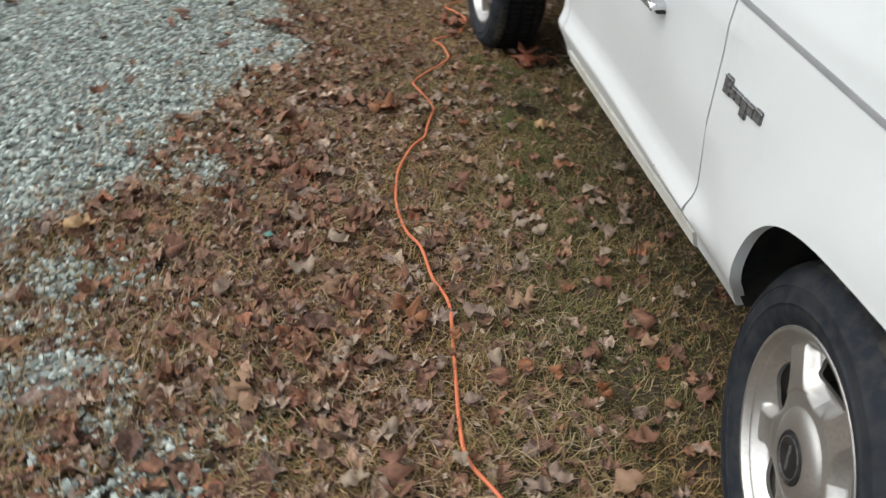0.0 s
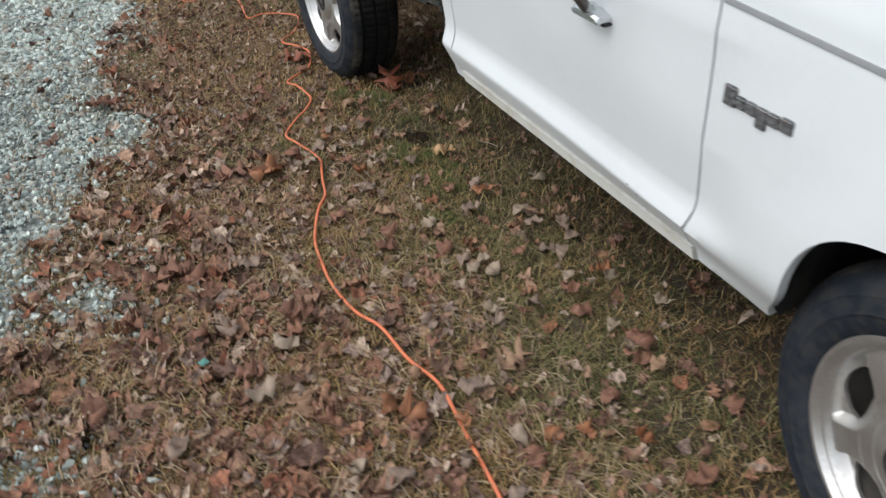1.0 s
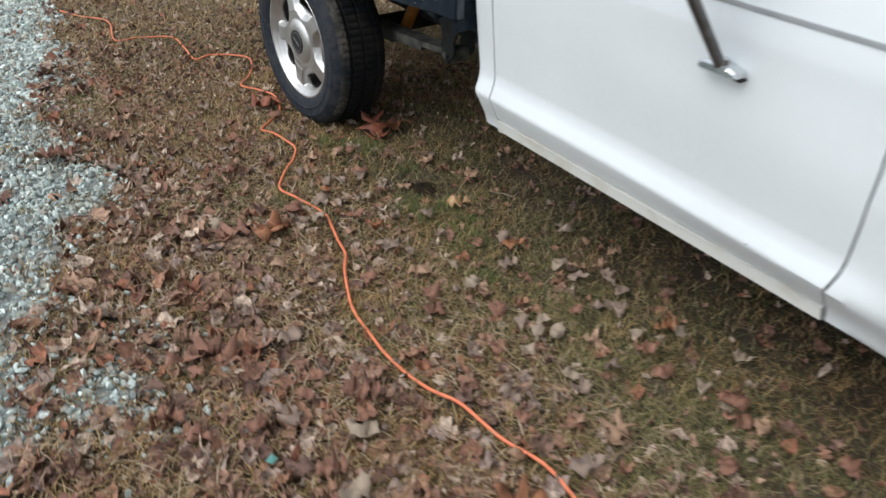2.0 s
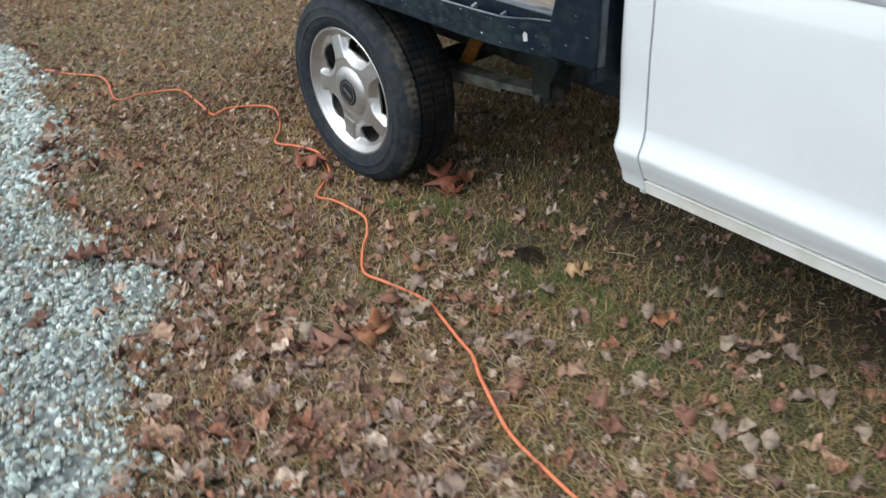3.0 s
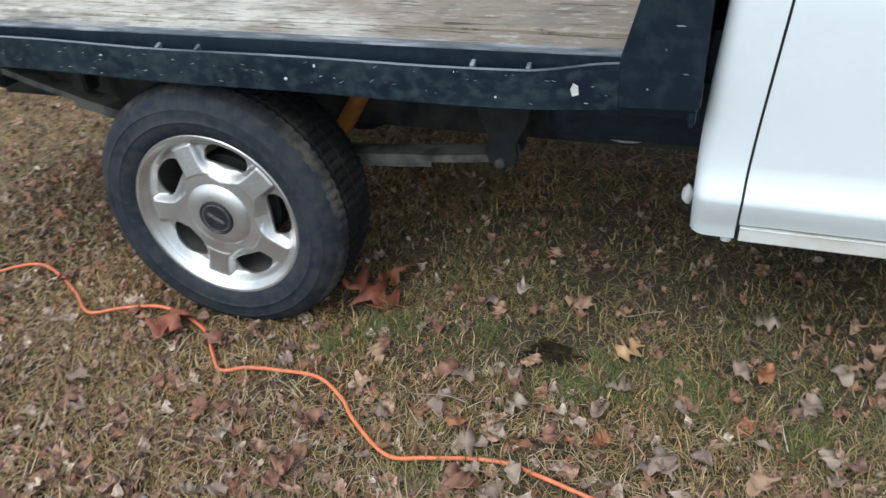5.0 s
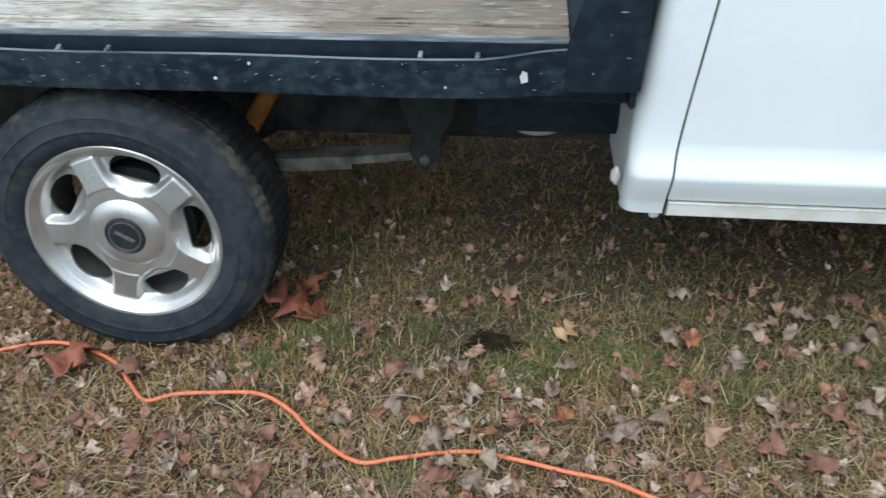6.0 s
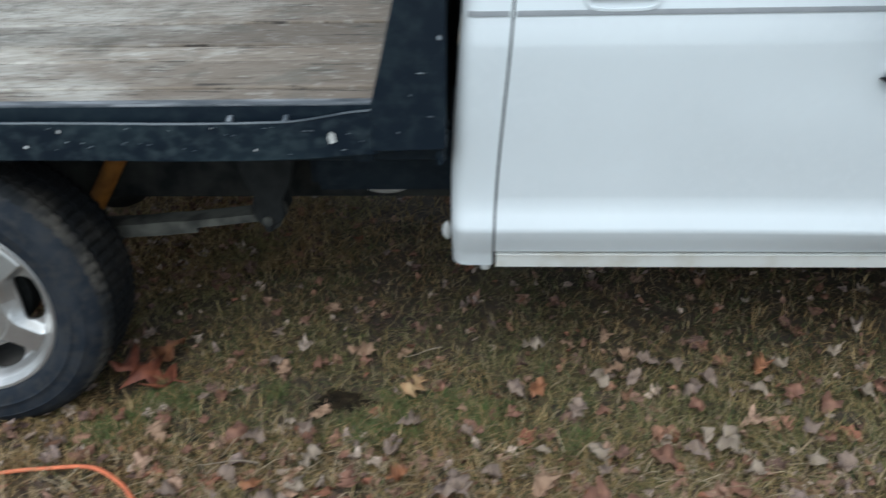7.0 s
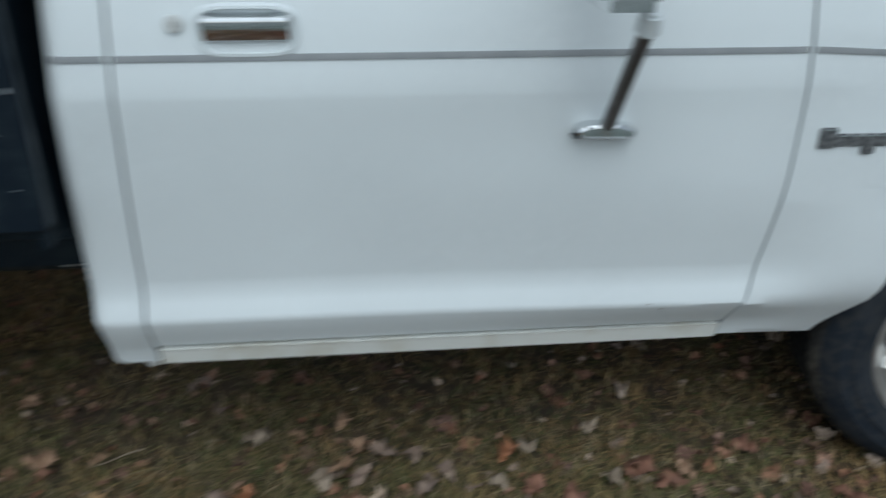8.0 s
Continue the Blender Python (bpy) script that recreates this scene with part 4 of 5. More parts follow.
for sgn in (-1, 1):
    part("beam_bracket", box(MID + sgn * 0.46 - 0.035, MID + sgn * 0.46 + 0.035, 5.05, 5.2, 0.44, 0.66, 0.006), CHASSIS, truck)

# paint chips on the black steel
for y, z, w, h in ((3.109, 0.682, 0.0075, 0.012), (3.62, 0.700, 0.0025, 0.0035), (3.69, 0.670, 0.0035, 0.003), (3.252, 0.662, 0.002, 0.002), (3.33, 0.705, 0.0008, 0.002), (4.15, 0.695, 0.003, 0.002)):
    chip = plate([(y - w, z - h * 0.7), (y + w * 0.5, z - h), (y + w, z + 0.1 * h), (y + 0.3 * w, z + h), (y - 0.8 * w, z + 0.6 * h)], "x", 0.9545 + 0.016 * float(step(3.2, BED0, y)), 0.9565 + 0.016 * float(step(3.2, BED0, y)), 0)
    part("paint_chip", chip, PALE, bed, "chip of pale primer")

for y, z, w, h in ((2.905, 0.862, 0.004, 0.005), (2.940, 0.800, 0.008, 0.0012), (2.925, 0.720, 0.005, 0.0014), (2.985, 0.690, 0.002, 0.002), (2.960, 0.760, 0.0015, 0.002)):
    part("paint_chip", plate([(y - w, z - h * 0.6), (y + w * 0.5, z - h), (y + w, z + 0.2 * h), (y - 0.2 * w, z + h)], "x", 0.9668, 0.9685, 0), WORN, bed)

# small scuffs along the rail and the gusset
scuffs = random.Random(21)
for k in range(60):
    y, z = scuffs.uniform(3.05, 4.5), scuffs.uniform(0.652, 0.708)
    w, h, lean = scuffs.uniform(0.001, 0.006), scuffs.uniform(0.0004, 0.0011), scuffs.uniform(-0.5, 0.5)
    face = 0.956 + 0.016 * float(step(3.2, BED0, y))
    part("scuff", plate([(y - w, z - w * lean), (y, z - h), (y + w, z + w * lean), (y + 0.2 * w, z + h)], "x", face - 0.0006, face + 0.0005, 0), WORN, bed)

# deck boards
# unseen dark sheet, added so that the gaps between boards read dark
part("deck_underlay", box(1.0, 2 * MID - 1.0, BED0 + 0.002, BED1 - 0.002, 0.703, 0.7075, 0.001), CHASSIS, bed)
seams = [1.012, 1.098, 1.325, 1.488, 1.748, 2.0, 2.22, 2.43, 2 * MID - 1.012]
for k, (a, b) in enumerate(zip(seams, seams[1:])):
    rows = []
    for y in [BED0 + 0.004 * random.random(), *np.linspace(BED0 + 0.04, BED1 - 0.04, 44), BED1]:
        w1, w2 = 0.0105 + 0.002 * math.sin(7 * y + k) + 0.002 * noise.noise((y * 9, k, 0)), 0.0055 + 0.002 * math.sin(5 * y + 2 * k) + 0.002 * noise.noise((y * 11, k, 7))
        lift = 0.0015 * math.sin(4 * y + 1.7 * k) + 0.002 * (k % 3 == 1)
        rows.append([(a + w1, y, TOP - 0.03), (a + w1, y, TOP - 0.003 + lift), (a + w1 + 0.003, y, TOP + lift), ((a + b) / 2, y, TOP - 0.001 + lift), (b - w2 - 0.003, y, TOP + lift), (b - w2, y, TOP - 0.003 + lift), (b - w2, y, TOP - 0.03)])
    bm = sheet(rows)
    bm.verts.ensure_lookup_table()
    bm.faces.new(bm.verts[:7])
    part("deck_board", bm, WOOD, bed)

# ---- the orange cord ----
CORD_WAY = [(0.46, 6.10), (0.63, 5.75), (0.585, 5.40), (0.70, 5.385), (0.845, 5.31), (0.85, 5.12), (0.828, 4.89), (0.915, 4.90), (1.015, 4.85), (1.06, 4.775), (1.03, 4.66), (0.96, 4.53), (0.882, 4.41), (0.925, 4.33), (0.953, 4.235),
            (0.936, 4.13), (0.895, 4.035), (0.825, 3.965), (0.764, 3.897), (0.788, 3.84), (0.80, 3.76), (0.793, 3.65), (0.742, 3.56), (0.69, 3.505), (0.620, 3.397), (0.638, 3.32), (0.668, 3.235), (0.675, 3.165), (0.658, 3.10), (0.634, 3.01),
            (0.618, 2.935), (0.602, 2.897), (0.570, 2.842), (0.528, 2.744), (0.502, 2.665), (0.488, 2.56), (0.482, 2.455), (0.498, 2.31), (0.530, 2.225), (0.546, 2.10), (0.573, 2.0), (0.570, 1.90), (0.557, 1.755), (0.545, 1.614), (0.547, 1.508),
            (0.588, 1.425), (0.66, 1.29), (0.69, 1.12)]


def smooth_way(points, per=8):
    out = []
    pts = [points[0], *points, points[-1]]
    for k in range(1, len(pts) - 2):
        p0, p1, p2, p3 = (np.array(p) for p in pts[k - 1:k + 3])
        for t in np.linspace(0, 1, per, endpoint=False):
            out.append(0.5 * ((2 * p1) + (-p0 + p2) * t + (2 * p0 - 5 * p1 + 4 * p2 - p3) * t * t + (-p0 + 3 * p1 - 3 * p2 + p3) * t ** 3))
    out.append(np.array(points[-1]))
    return np.array(out)


way = smooth_way(CORD_WAY)
cz = height(way[:, 0], way[:, 1]) + 0.0165 + 0.004 * np.sin(way[:, 1] * 9.0 + 1.0) + 0.003 * np.sin(way[:, 1] * 23.0)
spine = np.column_stack([way, cz])
curve = bpy.data.curves.new("extension_cord", "CURVE")
curve.dimensions, curve.bevel_depth, curve.bevel_resolution = "3D", 0.0044, 3
sp = curve.splines.new("POLY")
sp.points.add(len(spine) - 1)
sp.points.foreach_set("co", np.column_stack([spine, np.ones(len(spine))]).ravel())
cord_ob = new("cord_curve", curve)
me = bpy.data.meshes.new_from_object(cord_ob.evaluated_get(bpy.context.evaluated_depsgraph_get()))
bpy.data.objects.remove(cord_ob)
me.materials.clear()
me.materials.append(CORD)
for p in me.polygons:
    p.use_smooth = True
tagged(new("extension_cord", me), "orange extension cord snaking over dead grass", "cord")

# ---- grass ----


def blades(n, xs, ys, keep, length, width, lean, lift=0.0):
    """Bent blades of grass: a strip of two steps that ends in a point."""
    x, y = rng.uniform(*xs, n), rng.uniform(*ys, n)
    ok = keep(x, y)
    x, y = x[ok], y[ok]
    n = len(x)
    a = rng.uniform(0, 2 * np.pi, n)
    ln = rng.uniform(*length, n)
    th = np.radians(rng.uniform(*lean, n))
    w = rng.uniform(*width, n) / 2
    base = np.column_stack([x, y, height(x, y) - 0.004 + lift])
    d = np.column_stack([np.cos(a), np.sin(a), np.zeros(n)])
    s = np.column_stack([-np.sin(a), np.cos(a), np.zeros(n)])
    up = np.array([0, 0, 1.0])
    m = base + d * (0.45 * ln * np.cos(th))[:, None] + up * (0.5 * ln * np.sin(th))[:, None]
    bend = th - rng.uniform(0.1, 1.1, n)
    tip = m + d * (0.5 * ln * np.cos(bend))[:, None] + up * (0.5 * ln * np.sin(bend))[:, None] + s * rng.uniform(-0.012, 0.012, n)[:, None]
    tip[:, 2] = np.maximum(tip[:, 2], height(tip[:, 0], tip[:, 1]) + 0.002)
    sw = s * w[:, None]
    v = np.stack([base - sw, base + sw, m + sw * 0.8, m - sw * 0.8, tip], 1).reshape(-1, 3)
    k = np.arange(n)[:, None] * 5
    f = np.concatenate([k + np.array([0, 1, 2]), k + np.array([0, 2, 3]), k + np.array([3, 2, 4])])
    return v, f


def off_gravel(x, y):
    d = gravel(x, y)
    return (d < -0.02 + 0.075 * rng.standard_normal(len(x))) | (rng.random(len(x)) < 0.03) | ((d < 0.4) & (wobble(3 * x + 1, 3 * y) > 0.06) & (rng.random(len(x)) < 0.5))


def join(*sets):
    vs, fs, at = [], [], 0
    for v, f in sets:
        vs.append(v), fs.append(f + at)
        at += len(v)
    return np.concatenate(vs), np.concatenate(fs)


def off_cord(x, y):
    """Whether a place lies clear of the cord."""
    return np.hypot(x[:, None] - way[None, ::3, 0], y[:, None] - way[None, ::3, 1]).min(1) > 0.03


def under(x, y):
    """How far a place lies under the cab; grass and leaves are thinned there to deepen its shade."""
    return step(1.08, 1.35, x) * step(3.5, 3.1, y) * step(0.6, 0.9, y)


def hollow(x, y):
    """Whether a place lies in the bare brown hollow round the wet spot."""
    return np.hypot((x - 1.05) / 0.10, (y - 3.22) / 0.17) < 1


def clumped(x, y):
    """Grass stands in clumps with bare gaps between."""
    c = 0.55 + 0.35 * np.sin(41 * x + 3 * np.sin(17 * y)) * np.sin(37 * y + 2 * np.sin(23 * x)) + 0.25 * np.sin(9 * x + 2) * np.sin(8 * y)
    # pale grass is thinned beside and under the truck to darken its shade
    return off_gravel(x, y) & (rng.random(len(x)) < c * (1 - 0.6 * step(0.6, 1.15, x) * step(4.2, 3.6, y)) * (1 - 0.5 * under(x, y))) & ((np.hypot((x - 1.03) / 0.044, (y - 3.160) / 0.074) > 0.95) | (rng.random(len(x)) < 0.10)) & (~hollow(x, y) | (rng.random(len(x)) < 0.4))


near = blades(290000, (-0.7, 1.8), (1.1, 4.6), clumped, (0.018, 0.062), (0.0014, 0.0034), (2, 66))
far = blades(130000, (-0.8, 4.2), (4.6, 11.0), off_gravel, (0.03, 0.085), (0.002, 0.004), (5, 50))
rest = blades(70000, (1.75, 3.4), (0.8, 5.0), lambda x, y: rng.random(len(x)) > 0.8 * under(x, y), (0.03, 0.08), (0.002, 0.004), (10, 60))
wide = blades(80000, (-2.5, 6.5), (-3.0, 9.5), lambda x, y: off_gravel(x, y) & ((x < -0.7) | (x > 1.8) | (y < 1.1) | (y > 4.6)), (0.04, 0.10), (0.003, 0.006), (5, 55))
straw = blades(13000, (-0.6, 0.85), (1.2, 4.6), lambda x, y: off_gravel(x, y) & off_cord(x, y), (0.04, 0.10), (0.0014, 0.003), (0, 26), 0.013)
v, f = join(near, far, rest, wide)
tagged(mass("grass", v, f, GRASS), "matted straw-coloured winter grass with greener patches", "grass", kind="stuff")

drift = blades(15000, (-0.6, 2.6), (4.4, 8.0), lambda x, y: off_gravel(x, y) & off_cord(x, y), (0.04, 0.10), (0.002, 0.0045), (0, 30), 0.012)
v, f = join(straw, drift)
tagged(mass("straw", v, f, STRAW), "loose pale straw lying over the grass", "straw", kind="stuff")


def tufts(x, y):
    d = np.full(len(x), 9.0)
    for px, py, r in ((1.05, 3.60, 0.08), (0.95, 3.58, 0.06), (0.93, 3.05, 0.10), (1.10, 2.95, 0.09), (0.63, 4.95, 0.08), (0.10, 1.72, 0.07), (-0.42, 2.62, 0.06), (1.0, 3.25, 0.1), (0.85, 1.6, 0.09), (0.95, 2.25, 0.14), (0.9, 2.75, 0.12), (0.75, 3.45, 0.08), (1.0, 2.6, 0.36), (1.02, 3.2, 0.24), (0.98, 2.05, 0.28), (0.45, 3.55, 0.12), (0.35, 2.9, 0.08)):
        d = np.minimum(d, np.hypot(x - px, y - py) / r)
    # greener grass beside the truck, its dark blades also carrying the truck's shade
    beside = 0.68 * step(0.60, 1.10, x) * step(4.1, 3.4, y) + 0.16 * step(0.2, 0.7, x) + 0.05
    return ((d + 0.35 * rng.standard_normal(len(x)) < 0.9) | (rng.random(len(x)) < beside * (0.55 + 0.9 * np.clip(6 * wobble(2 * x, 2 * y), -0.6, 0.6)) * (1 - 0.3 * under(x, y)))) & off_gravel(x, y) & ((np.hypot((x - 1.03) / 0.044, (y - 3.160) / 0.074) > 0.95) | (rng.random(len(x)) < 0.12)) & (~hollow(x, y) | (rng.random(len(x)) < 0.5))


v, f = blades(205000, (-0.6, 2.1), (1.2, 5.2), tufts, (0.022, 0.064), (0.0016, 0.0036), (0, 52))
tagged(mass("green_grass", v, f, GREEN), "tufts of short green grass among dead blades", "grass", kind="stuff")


def fresh(x, y):
    """The few spots where the grass is still bright green."""
    d = np.full(len(x), 9.0)
    for px, py, r in ((0.926, 3.692, 0.055), (1.044, 3.591, 0.065), (0.985, 3.64, 0.045), (0.965, 3.085, 0.075), (0.93, 3.0, 0.045), (1.02, 3.03, 0.05), (0.964, 2.833, 0.07), (1.03, 2.90, 0.05), (1.08, 3.33, 0.03), (0.88, 2.62, 0.04)):
        d = np.minimum(d, np.hypot(x - px, y - py) / r)
    return (d + 0.4 * rng.standard_normal(len(x)) < 0.75) & (np.hypot((x - 1.03) / 0.062, (y - 3.165) / 0.11) > 0.95)


v, f = blades(62000, (0.75, 1.2), (2.5, 3.8), fresh, (0.018, 0.045), (0.0016, 0.003), (15, 75))
tagged(mass("fresh_grass", v, f, FRESH), "small bright green tufts in thin dead grass", "grass", kind="stuff")

# ---- gravel ----


def stone_shape(seed):
    bm = bmesh.new()
    bmesh.ops.create_icosphere(bm, subdivisions=1, radius=1)
    r = random.Random(seed)
    flat = [Vector((r.uniform(-1, 1), r.uniform(-1, 1), r.uniform(-1, 1))).normalized() for _ in range(7)]
    for v_ in bm.verts:
        for nrm in flat:
            d = v_.co.dot(nrm) - 0.5
            if d > 0:
                v_.co -= nrm * d
    pts = np.array([v_.co[:] for v_ in bm.verts])
    fs = np.array([[w.index for w in f_.verts] for f_ in bm.faces])
    bm.free()
    return pts, fs


def turns(n, tilt=np.pi):
    """n random turns as matrices."""
    a, b, c = rng.uniform(0, 2 * np.pi, n), rng.uniform(-tilt, tilt, n), rng.uniform(-tilt, tilt, n)
    z, o = np.zeros(n), np.ones(n)
    rz = np.stack([np.cos(a), -np.sin(a), z, np.sin(a), np.cos(a), z, z, z, o], -1).reshape(n, 3, 3)
    ry = np.stack([np.cos(b), z, np.sin(b), z, o, z, -np.sin(b), z, np.cos(b)], -1).reshape(n, 3, 3)
    rx = np.stack([o, z, z, z, np.cos(c), -np.sin(c), z, np.sin(c), np.cos(c)], -1).reshape(n, 3, 3)
    return rz @ ry @ rx


def strew(shape, x, y, z, size, turn):
    pts, fs = shape
    n = len(x)
    v_ = np.einsum("nij,npj->npi", turn, pts[None] * size[:, None, :]) + np.column_stack([x, y, z])[:, None, :]
    return v_.reshape(-1, 3), (fs[None] + (np.arange(n) * len(pts))[:, None, None]).reshape(-1, fs.shape[1])


heaps = []
for seed in range(4):
    n = 17500
    x, y = 0.45 - 1.9 * rng.random(n) ** 1.25, 1.3 + 5.6 * rng.random(n) ** 1.3
    d = gravel(x, y)
    ok = d > 0.085 * rng.standard_normal(n) + 0.005
    x, y = x[ok], y[ok]
    n = len(x)
    r = (0.0055 + 0.0095 * rng.random(n) ** 2) * (1 + 0.5 * (y > 4.5))
    size = r[:, None] * rng.uniform(0.55, 1.45, (n, 3))
    heaps.append(strew(stone_shape(seed), x, y, height(x, y) + rng.uniform(-0.002, 0.008, n), size, turns(n)))
# the wider yard, in larger pieces
n = 14000
x, y = rng.uniform(-4.5, 0.5, n), rng.uniform(-3.0, 9.0, n)
ok = (gravel(x, y) > 0) & ((x < -1.6) | (y < 1.3) | (y > 7.4))
x, y = x[ok], y[ok]
n = len(x)
size = rng.uniform(0.009, 0.02, n)[:, None] * rng.uniform(0.6, 1.3, (n, 3))
heaps.append(strew(stone_shape(6), x, y, height(x, y) + 0.002, size, turns(n)))
# strays in the grass
n = 260
x, y = rng.uniform(-0.6, 0.6, n), rng.uniform(1.3, 4.6, n)
ok = (gravel(x, y) > -0.28) & (gravel(x, y) < 0)
x, y = x[ok], y[ok]
n = len(x)
size = rng.uniform(0.006, 0.016, n)[:, None] * rng.uniform(0.6, 1.2, (n, 3))
heaps.append(strew(stone_shape(9), x, y, height(x, y) + 0.012, size, turns(n)))
v, f = join(*heaps)
tagged(mass("gravel", v, f, STONE), "pale blue-grey crushed stone gravel", "gravel", kind="stuff")

# ---- fallen leaves ----


def oak_outline(lobes, depth, point, seed):
    """Half outlines mirrored about the midrib: lobes with cut bays, from the stalk to the tip; 1 long."""
    r = random.Random(seed)
    half = [(0.0, 0.012)]
    for k in range(lobes):
        a, b = (k + 0.25) / (lobes + 0.35), (k + 0.85) / (lobes + 0.35)
        w = 0.40 * math.sin(math.pi * (0.22 + 0.62 * (k + 0.6) / lobes)) * r.uniform(0.85, 1.15)
        half.append((a - 0.02, w * (1 - depth)))
        half.append((a + 0.06 + 0.05 * point, w * 0.92))
        half.append((b - 0.01 + 0.03 * point, w))
        half.append((b + 0.03, w * (1 - depth * 0.9)))
    half.append((0.965, 0.045))
    return half


def leaf_shape(half, seed=0):
    """Points and faces of a flat leaf in x (length) and y, with a stalk; its two halves differ a little and its edge is torn."""
    r = random.Random(seed)
    torn = lambda sign: [(x - 0.5 + r.uniform(-0.02, 0.02), sign * w * r.uniform(0.72, 1.15)) for x, w in half]
    left, right = torn(1), torn(-1)
    rib = [(x - 0.5, 0.02 * math.sin(3 * x + seed)) for x, _ in half]
    n = len(half)
    pts = np.array([*left, *rib, *right, (0.5, 0.0), (-0.72, 0.012), (-0.72, -0.012)])
    pts = np.column_stack([pts, np.zeros(len(pts))])
    fs = []
    for k in range(n - 1):
        for a, b in ((0, n), (n, 2 * n)):
            fs += [[a + k, a + k + 1, b + k + 1], [a + k, b + k + 1, b + k]]
    fs += [[n - 1, 3 * n, 2 * n - 1], [2 * n - 1, 3 * n, 3 * n - 1], [0, n, 3 * n + 1], [n, 2 * n, 3 * n + 2], [n, 3 * n + 2, 3 * n + 1]]
    return pts, np.array(fs)


OVAL = [(0, 0.02), (0.08, 0.13), (0.2, 0.24), (0.35, 0.31), (0.5, 0.32), (0.65, 0.28), (0.8, 0.19), (0.92, 0.08)]
MAPLE = [(0, 0.05), (0.03, 0.28), (0.16, 0.32), (0.22, 0.21), (0.36, 0.46), (0.48, 0.47), (0.52, 0.22), (0.72, 0.27), (0.78, 0.13), (0.92, 0.07)]
SHAPES = [leaf_shape(oak_outline(3, 0.62, 1.0, 3), 1), leaf_shape(oak_outline(4, 0.5, 0.3, 5), 2), leaf_shape(OVAL, 3), leaf_shape(MAPLE, 4), leaf_shape(oak_outline(3, 0.45, 0.0, 8), 5),
          leaf_shape(OVAL, 6), leaf_shape(MAPLE, 7), leaf_shape(OVAL, 8)]


def curl(pts, bend, roll, crumple, phase):
    """Bends flat leaves: along, across, and in small ripples."""
    x, y = pts[..., 0], pts[..., 1]
    z = bend * x * x + roll * y * y + 0.18 * np.abs(y) + crumple * np.sin(8 * x + phase) * np.sin(9 * y + 2 * phase) + 0.5 * crumple * np.sin(15 * x + 3 * phase)
    return np.stack([x * (1 - 0.25 * np.abs(bend)), y * (1 - 0.3 * np.abs(roll) * 0.3), z], -1)


def litter(shape, x, y, length, lift, tilt):
    pts, fs = shape
    n = len(x)
    c = lambda lo, hi: rng.uniform(lo, hi, n)[:, None]
    flat = np.broadcast_to(pts[None], (n, *pts.shape))
    bent = curl(flat, c(-1.2, 1.4), c(-2.0, 2.8), c(0.02, 0.2), c(0, 6)) * length[:, None, None]
    v_ = np.einsum("nij,npj->npi", turns(n, tilt), bent) + np.column_stack([x, y, height(x, y) + lift])[:, None, :]
    return v_.reshape(-1, 3), (fs[None] + (np.arange(n) * len(pts))[:, None, None]).reshape(-1, 3)


def leaf_density(x, y):
    """Leaves lie thick in drifts along the gravel and thin out under the truck and beyond its tail."""
    d = 0.24 + 0.44 * np.exp(-((x - 0.25) / 0.42) ** 2) * step(4.4, 3.2, y)
    d = d + 0.12 * np.sin(3.1 * x + 2 * y) * np.sin(2.2 * y) + 0.06 * step(0.75, 1.05, x) * step(3.6, 3.0, y)
    d = d * np.where(gravel(x, y) > 0.02, 0.10, 1.0) * (1 - 0.25 * step(4.2, 5.0, y))
    # fewer leaves there too, so that the truck's shade stays dark
    d = d * (1 - 0.5 * step(0.75, 1.15, x) * step(4.2, 3.6, y)) * (1 - 0.5 * under(x, y))
    return np.clip(d, 0.02, 1)


layers = []
for k, shape in enumerate(SHAPES):
    n = (4200, 5300, 6200, 5300, 5800, 6200, 5300, 6200)[k]
    x, y = rng.uniform(-1.2, 2.6, n), 0.9 + 8.0 * rng.random(n)
    ok = (rng.random(n) < leaf_density(x, y)) & (off_cord(x, y) | (rng.random(n) < 0.25)) & ~hollow(x, y)
    x, y = x[ok], y[ok]
    n = len(x)
    layers.append(litter(shape, x, y, 0.023 + (0.042 + 0.032 * step(0.7, 0.2, x)) * rng.random(n) ** 1.3, rng.uniform(0.0, 0.016, n), 0.45))
SCRAPS = [leaf_shape([(0, 0.06), (0.3, 0.34), (0.7, 0.28), (0.93, 0.08)], 11), leaf_shape([(0, 0.15), (0.25, 0.22), (0.6, 0.40), (0.9, 0.2)], 12), leaf_shape([(0, 0.02), (0.4, 0.25), (0.65, 0.2), (0.95, 0.05)], 13)]
for shape in SCRAPS:
    n = 7000
    x, y = rng.uniform(-0.6, 1.9, n), 1.0 + 4.4 * rng.random(n)
    ok = (gravel(x, y) < 0.03) & off_cord(x, y) & (rng.random(n) > 0.92 * step(0.55, 0.95, x) * step(4.4, 3.8, y)) & ~hollow(x, y)
    x, y = x[ok], y[ok]
    n = len(x)
    layers.append(litter(shape, x, y, rng.uniform(0.013, 0.034, n), rng.uniform(0.0, 0.018, n), 0.9))
v, f = join(*layers)
tagged(mass("leaf_litter", v, f, LEAVES, True), "drifts of small dry brown and grey leaves", "leaves", kind="stuff")


def fallen_leaf(shape, mat, x, y, length, turn, bend, roll, lift, label):
    pts, fs = SHAPES[shape]
    bent = curl(pts, bend, roll, 0.15, turn) * length
    ob = mass("fallen_leaf", bent, fs, mat, True)
    mod = ob.modifiers.new("thickness", "SOLIDIFY")
    mod.thickness = 0.0008
    ob.matrix_world = pose(x, y, float(height(x, y)) + lift, random.uniform(-12, 12), random.uniform(-12, 12), turn)
    return tagged(ob, label, "leaf", "fallen leaves")


